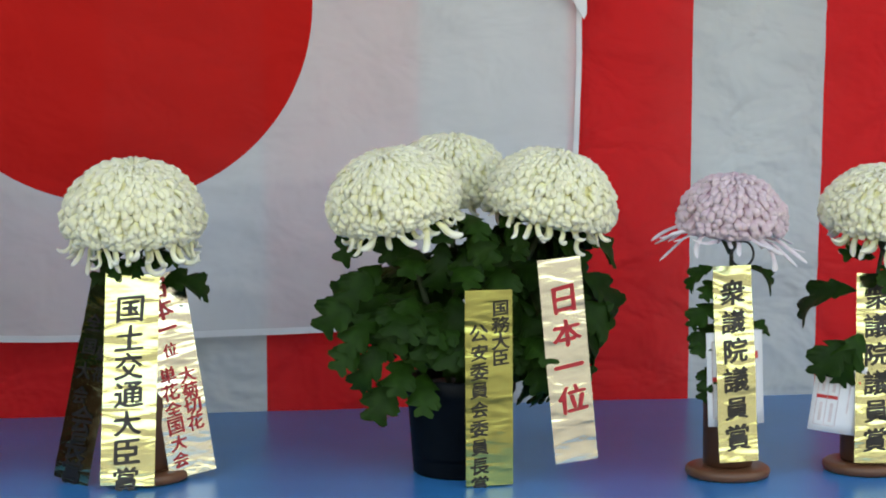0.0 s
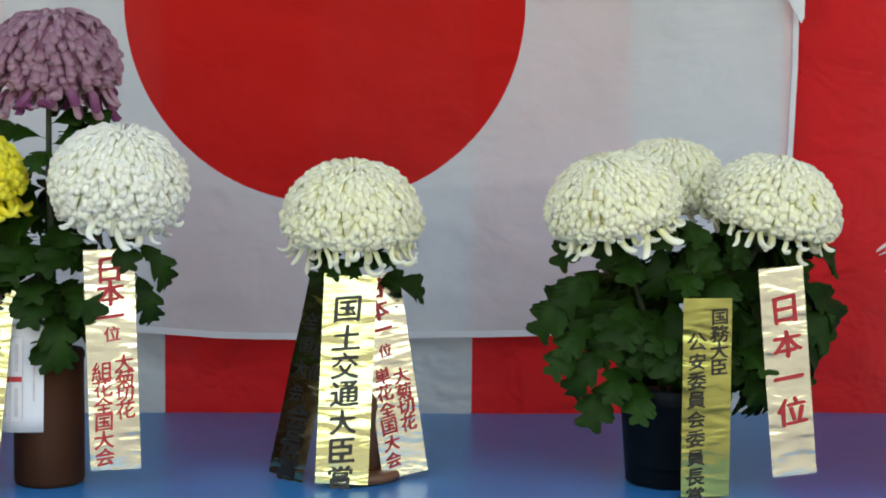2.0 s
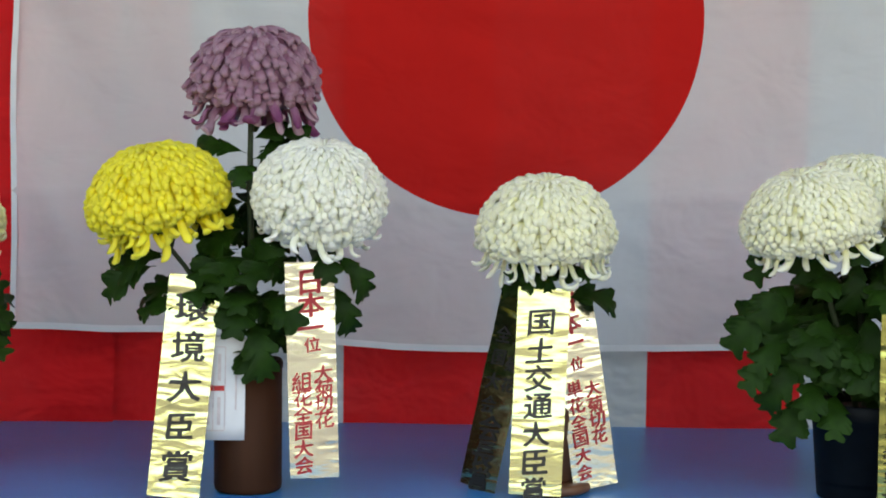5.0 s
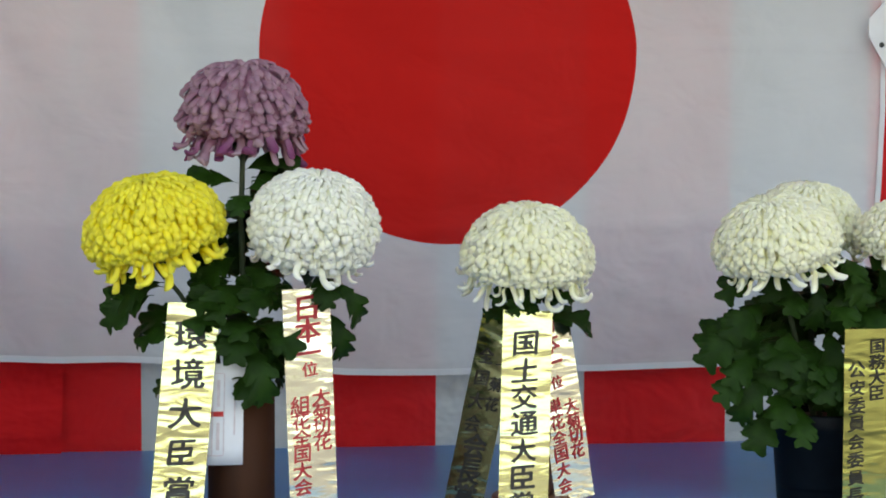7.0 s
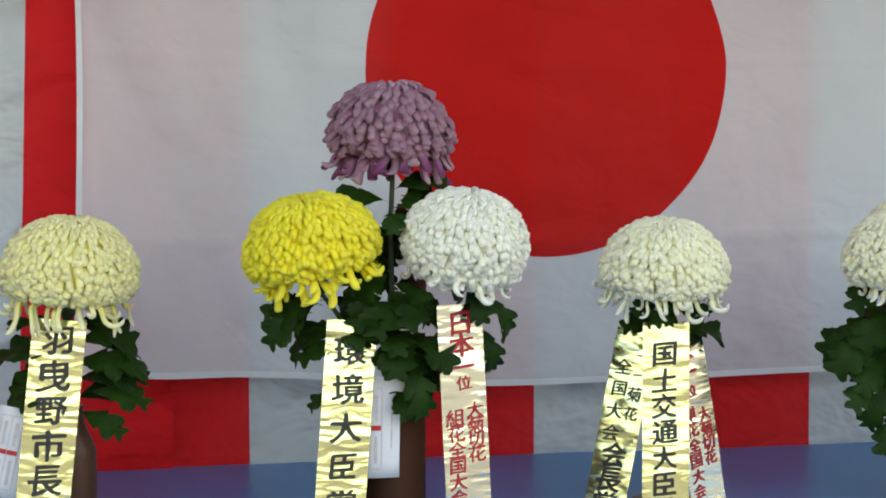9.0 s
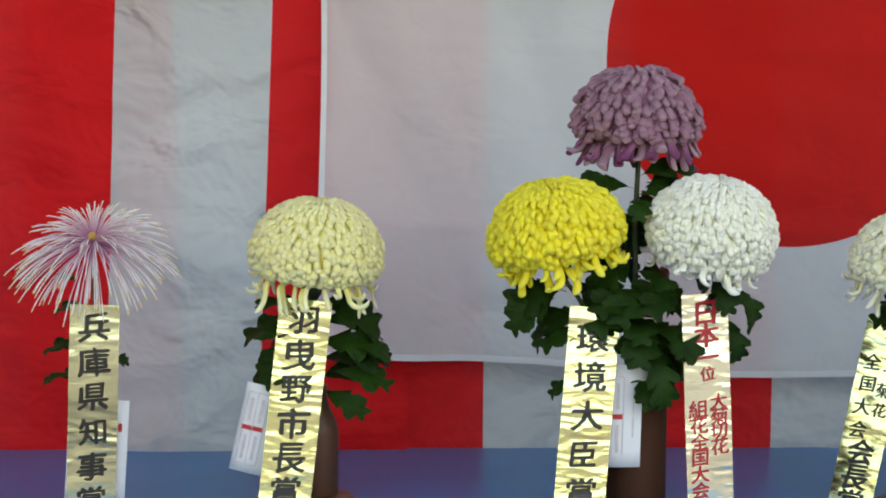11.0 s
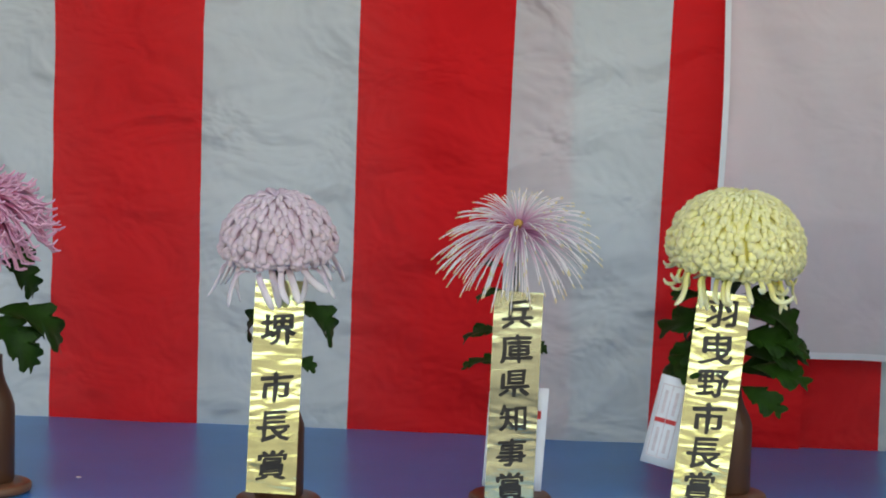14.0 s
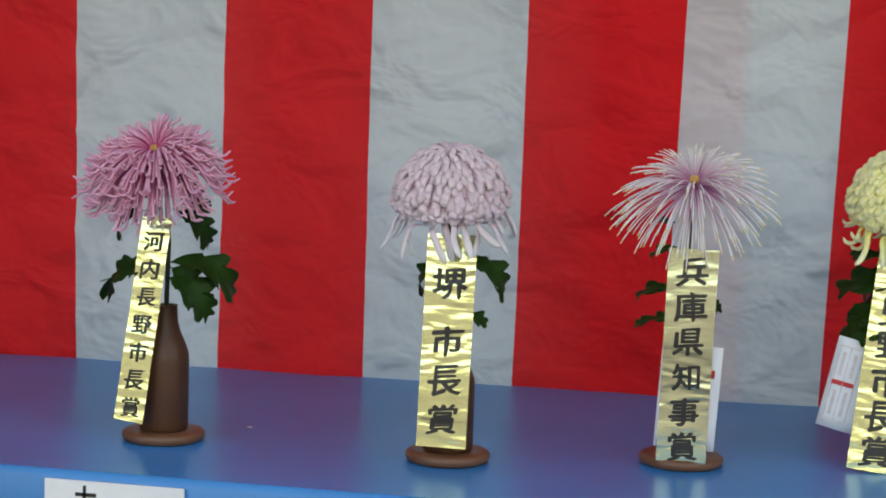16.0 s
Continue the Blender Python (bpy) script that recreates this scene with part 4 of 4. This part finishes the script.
for dx, dz, yaw, size in ((-0.13, 0.25, 235, 1.1), (-0.10, 0.22, 250, 1.15), (-0.07, 0.20, 260, 1.1), (-0.14, 0.30, 215, 1.2), (-0.05, 0.27, 275, 1.1), (-0.09, 0.33, 255, 1.2), (-0.02, 0.33, 270, 1.15), (-0.02, 0.38, 280, 1.1), (-0.08, 0.40, 250, 1.1), (-0.14, 0.38, 215, 1.1), (-0.04, 0.42, 265, 1.0),
                         (-0.15, 0.44, 205, 1.0), (-0.10, 0.45, 240, 1.0), (-0.05, 0.46, 270, 0.9), (-0.17, 0.34, 200, 1.2), (-0.16, 0.27, 215, 1.15), (-0.12, 0.20, 235, 1.1), (0.03, 0.44, 265, 0.9), (0.08, 0.43, 275, 0.9), (0.17, 0.28, 345, 1.1), (0.16, 0.42, 345, 1.0), (0.18, 0.34, 350, 1.2), (0.16, 0.38, 5, 1.2), (0.19, 0.30, 10, 1.2), (0.20, 0.36, 340, 1.2), (0.20, 0.42, 0, 1.0), (0.17, 0.32, 325, 1.2), (0.0, 0.46, 280, 1.0), (0.02, 0.42, 255, 1.1), (-0.02, 0.45, 300, 1.0), (0.06, 0.46, 290, 0.9), (0.15, 0.24, 350, 1.1)):
    put_leaf(tri, (dx * 0.93, -0.05, dz), yaw, -25 + rng.uniform(-15, 10), rng.uniform(-25, 25), size * 0.88, rng.randrange(4))
for k in range(26):
    put_leaf(tri, (0.03 + 0.10 * ((k * 0.618) % 1.0), -0.02 + 0.02 * (k % 3), 0.24 + 0.20 * ((k * 0.382) % 1.0)), 255 + (k * 29) % 70, -45 + (k * 17) % 30, (k * 23) % 50 - 25, 1.0 + 0.05 * (k % 4), k)
ribbon((0.3261, -0.8000, 1.0817), (0.3284, -0.7960, 0.7530), 0.0802, 1.03, [("国務大臣", 0.030, 0.020, 0.030, 0.110, M_INK), ("公安委員会委員長賞", 0.031, -0.016, 0.070, 0.318, M_INK)], 10.2, "dull gold foil ribbon with small black brushed writing", (0.46, 0.50, 0.17), turn=0, rough=0.2)
ribbon((0.4482, -0.7850, 1.1315), (0.4793, -0.7900, 0.7873), 0.0756, 1.03, [("日本一位", 0.052, 0.002, 0.068, 0.232, M_REDINK)], 11.6, "pale gold foil ribbon with large red writing", PALE, turn=4)

# lilac flower and white flower at the far end
bottle_vase(0.750, AX, "brown wooden bottle vase on a round base holding a grey-lilac flower", 0.22)
shu = plant_at(0.750, AX, "grey-lilac chrysanthemum with thin drooping lower petals")
stem(shu, [(0, 0, 0.18), (0.003, 0, 0.32), (0.0, -0.01, 0.42)])
set_bloom(shu, (-0.002, -0.015, 0.437), (8, 0, 0), M_LILAC, 0.088, 0.086, 0.032, 440, 0.0068, 104, 81, 18, (M_ROSE,), "grey-lilac dome of overlapping petals", shag=0.3, thick=0.7, droop_len=0.080, droop_half=0.005, hooks=(0.0, 0.08, 0.15), flat=0.35, fall=0.55)
ring = bmesh.new()
for k in range(24):
    a = 2 * math.pi * k / 24
    for j in range(6):
        b = 2 * math.pi * j / 6
        ring.verts.new(((0.020 + 0.0022 * math.cos(b)) * math.cos(a) + 0.012, -0.03 + 0.0022 * math.sin(b), (0.022 + 0.0022 * math.cos(b)) * math.sin(a) + 0.385))
ring.verts.ensure_lookup_table()
for k in range(24):
    for j in range(6):
        ring.faces.new((ring.verts[k * 6 + j], ring.verts[k * 6 + (j + 1) % 6], ring.verts[((k + 1) % 24) * 6 + (j + 1) % 6], ring.verts[((k + 1) % 24) * 6 + j]))
part("support_ring", ring, M_WIRE, shu, "dark wire support ring")
leaves_round(shu, [((-0.02, 0, 0.36), 200, 0, 20, 0.6, 2), ((-0.02, -0.01, 0.30), 210, -10, 20, 0.65, 0), ((-0.03, 0, 0.25), 230, -20, 20, 0.6, 1), ((-0.02, 0, 0.21), 250, -30, 0, 0.6, 0), ((0.02, 0, 0.36), 330, 0, -20, 0.65, 2), ((0.02, 0, 0.26), 345, 0, 0, 0.5, 1), ((-0.02, 0, 0.17), 220, -30, 0, 0.5, 1)])
for k in range(9):
    put_leaf(shu, (-0.025 if k % 3 else 0.02, 0.0, 0.17 + 0.024 * k), (215, 240, 330, 200, 225, 320, 210, 235, 300)[k], -20, (k * 31) % 50 - 25, 0.62, k)
ribbon((0.7411, -0.8120, 1.1162), (0.748, -0.84, 0.787), 0.071, 1.0, [("衆議院議員賞", 0.046, 0.0, 0.045, 0.290, M_INK)], 12.8, "bright gold foil ribbon with black brushed writing", turn=6)
card((0.748, -0.8150, 0.925), 0.100, 0.160, 2, -2, "white printed paper card hanging behind the ribbon", CARD_BARS)
bottle_vase(1.000, AX, "brown wooden bottle vase on a round base holding a cream flower", 0.22)
wri = plant_at(1.010, AX, "creamy white chrysanthemum with a full round head")
stem(wri, [(0, 0, 0.18), (0.004, 0, 0.32), (0.015, -0.01, 0.40)])
set_bloom(wri, (0.022, -0.015, 0.445), (8, 2, 0), M_CREAM, 0.112, 0.092, 0.05, 1080, 0.0058, 114, 91, 24, (M_CREAM,), "creamy white dome of plump incurved petals", shag=0.28, thick=0.75, droop_len=0.048, droop_half=0.0056, hooks=(0.7, 0.4, 0.2))
leaves_round(wri, [((-0.02, -0.02, 0.31), 180, 15, 20, 1.15, 2), ((-0.04, -0.03, 0.23), 215, -5, 10, 1.0, 0), ((-0.03, -0.03, 0.25), 235, -20, 0, 1.0, 2), ((0, -0.02, 0.37), 200, 20, 0, 0.7, 1), ((0.02, 0, 0.33), 340, 0, 0, 1.0, 1), ((0.01, -0.02, 0.36), 260, 0, 0, 0.8, 0)])
ribbon((1.0011, -0.8150, 1.0990), (0.991, -0.84, 0.776), 0.073, 1.0, [("衆議院議員賞", 0.046, 0.0, 0.040, 0.285, M_INK)], 13.5, "gold foil ribbon with black brushed writing", turn=-6)
card((0.932, -0.8130, 0.885), 0.085, 0.120, -15, 8, "white printed paper card hanging beside the ribbon", CARD_BARS)

# paper signs on the front of the table
for sx, w in ((-2.585, 0.236), (-2.10, 0.236)):
    sign = thing("paper_sign", (sx, FRONT - 0.014, 0.652), "white paper sign on the blue table front", "sign", "paper signs on the table front")
    sh = part("sheet", box(-w / 2, w / 2, -0.003, 0.0, -0.085, 0.085), M_PAPER, sign, smooth=False)
    for x0, x1, z0, z1 in ((-0.065, -0.03, 0.060, 0.066), (-0.052, -0.047, 0.045, 0.078), (0.045, 0.075, 0.058, 0.064), (0.06, 0.066, 0.0, 0.06), (-0.06, -0.03, -0.04, 0.04)):
        part("brush_bar", box(x0, x1, -0.0045, -0.0028, z0, z1), M_INK, sh, smooth=False)
bm = bmesh.new()
bmesh.ops.create_icosphere(bm, subdivisions=2, radius=0.006)
bm.transform(Matrix.Diagonal((1.0, 0.35, 0.22, 1)))
petal = part("fallen_petal", bm, M_PURE)
petal.location = (-2.50, -0.63, TOP + 0.0016)
tagged(petal, "small white petal fallen on the blue sheeting", "petal")
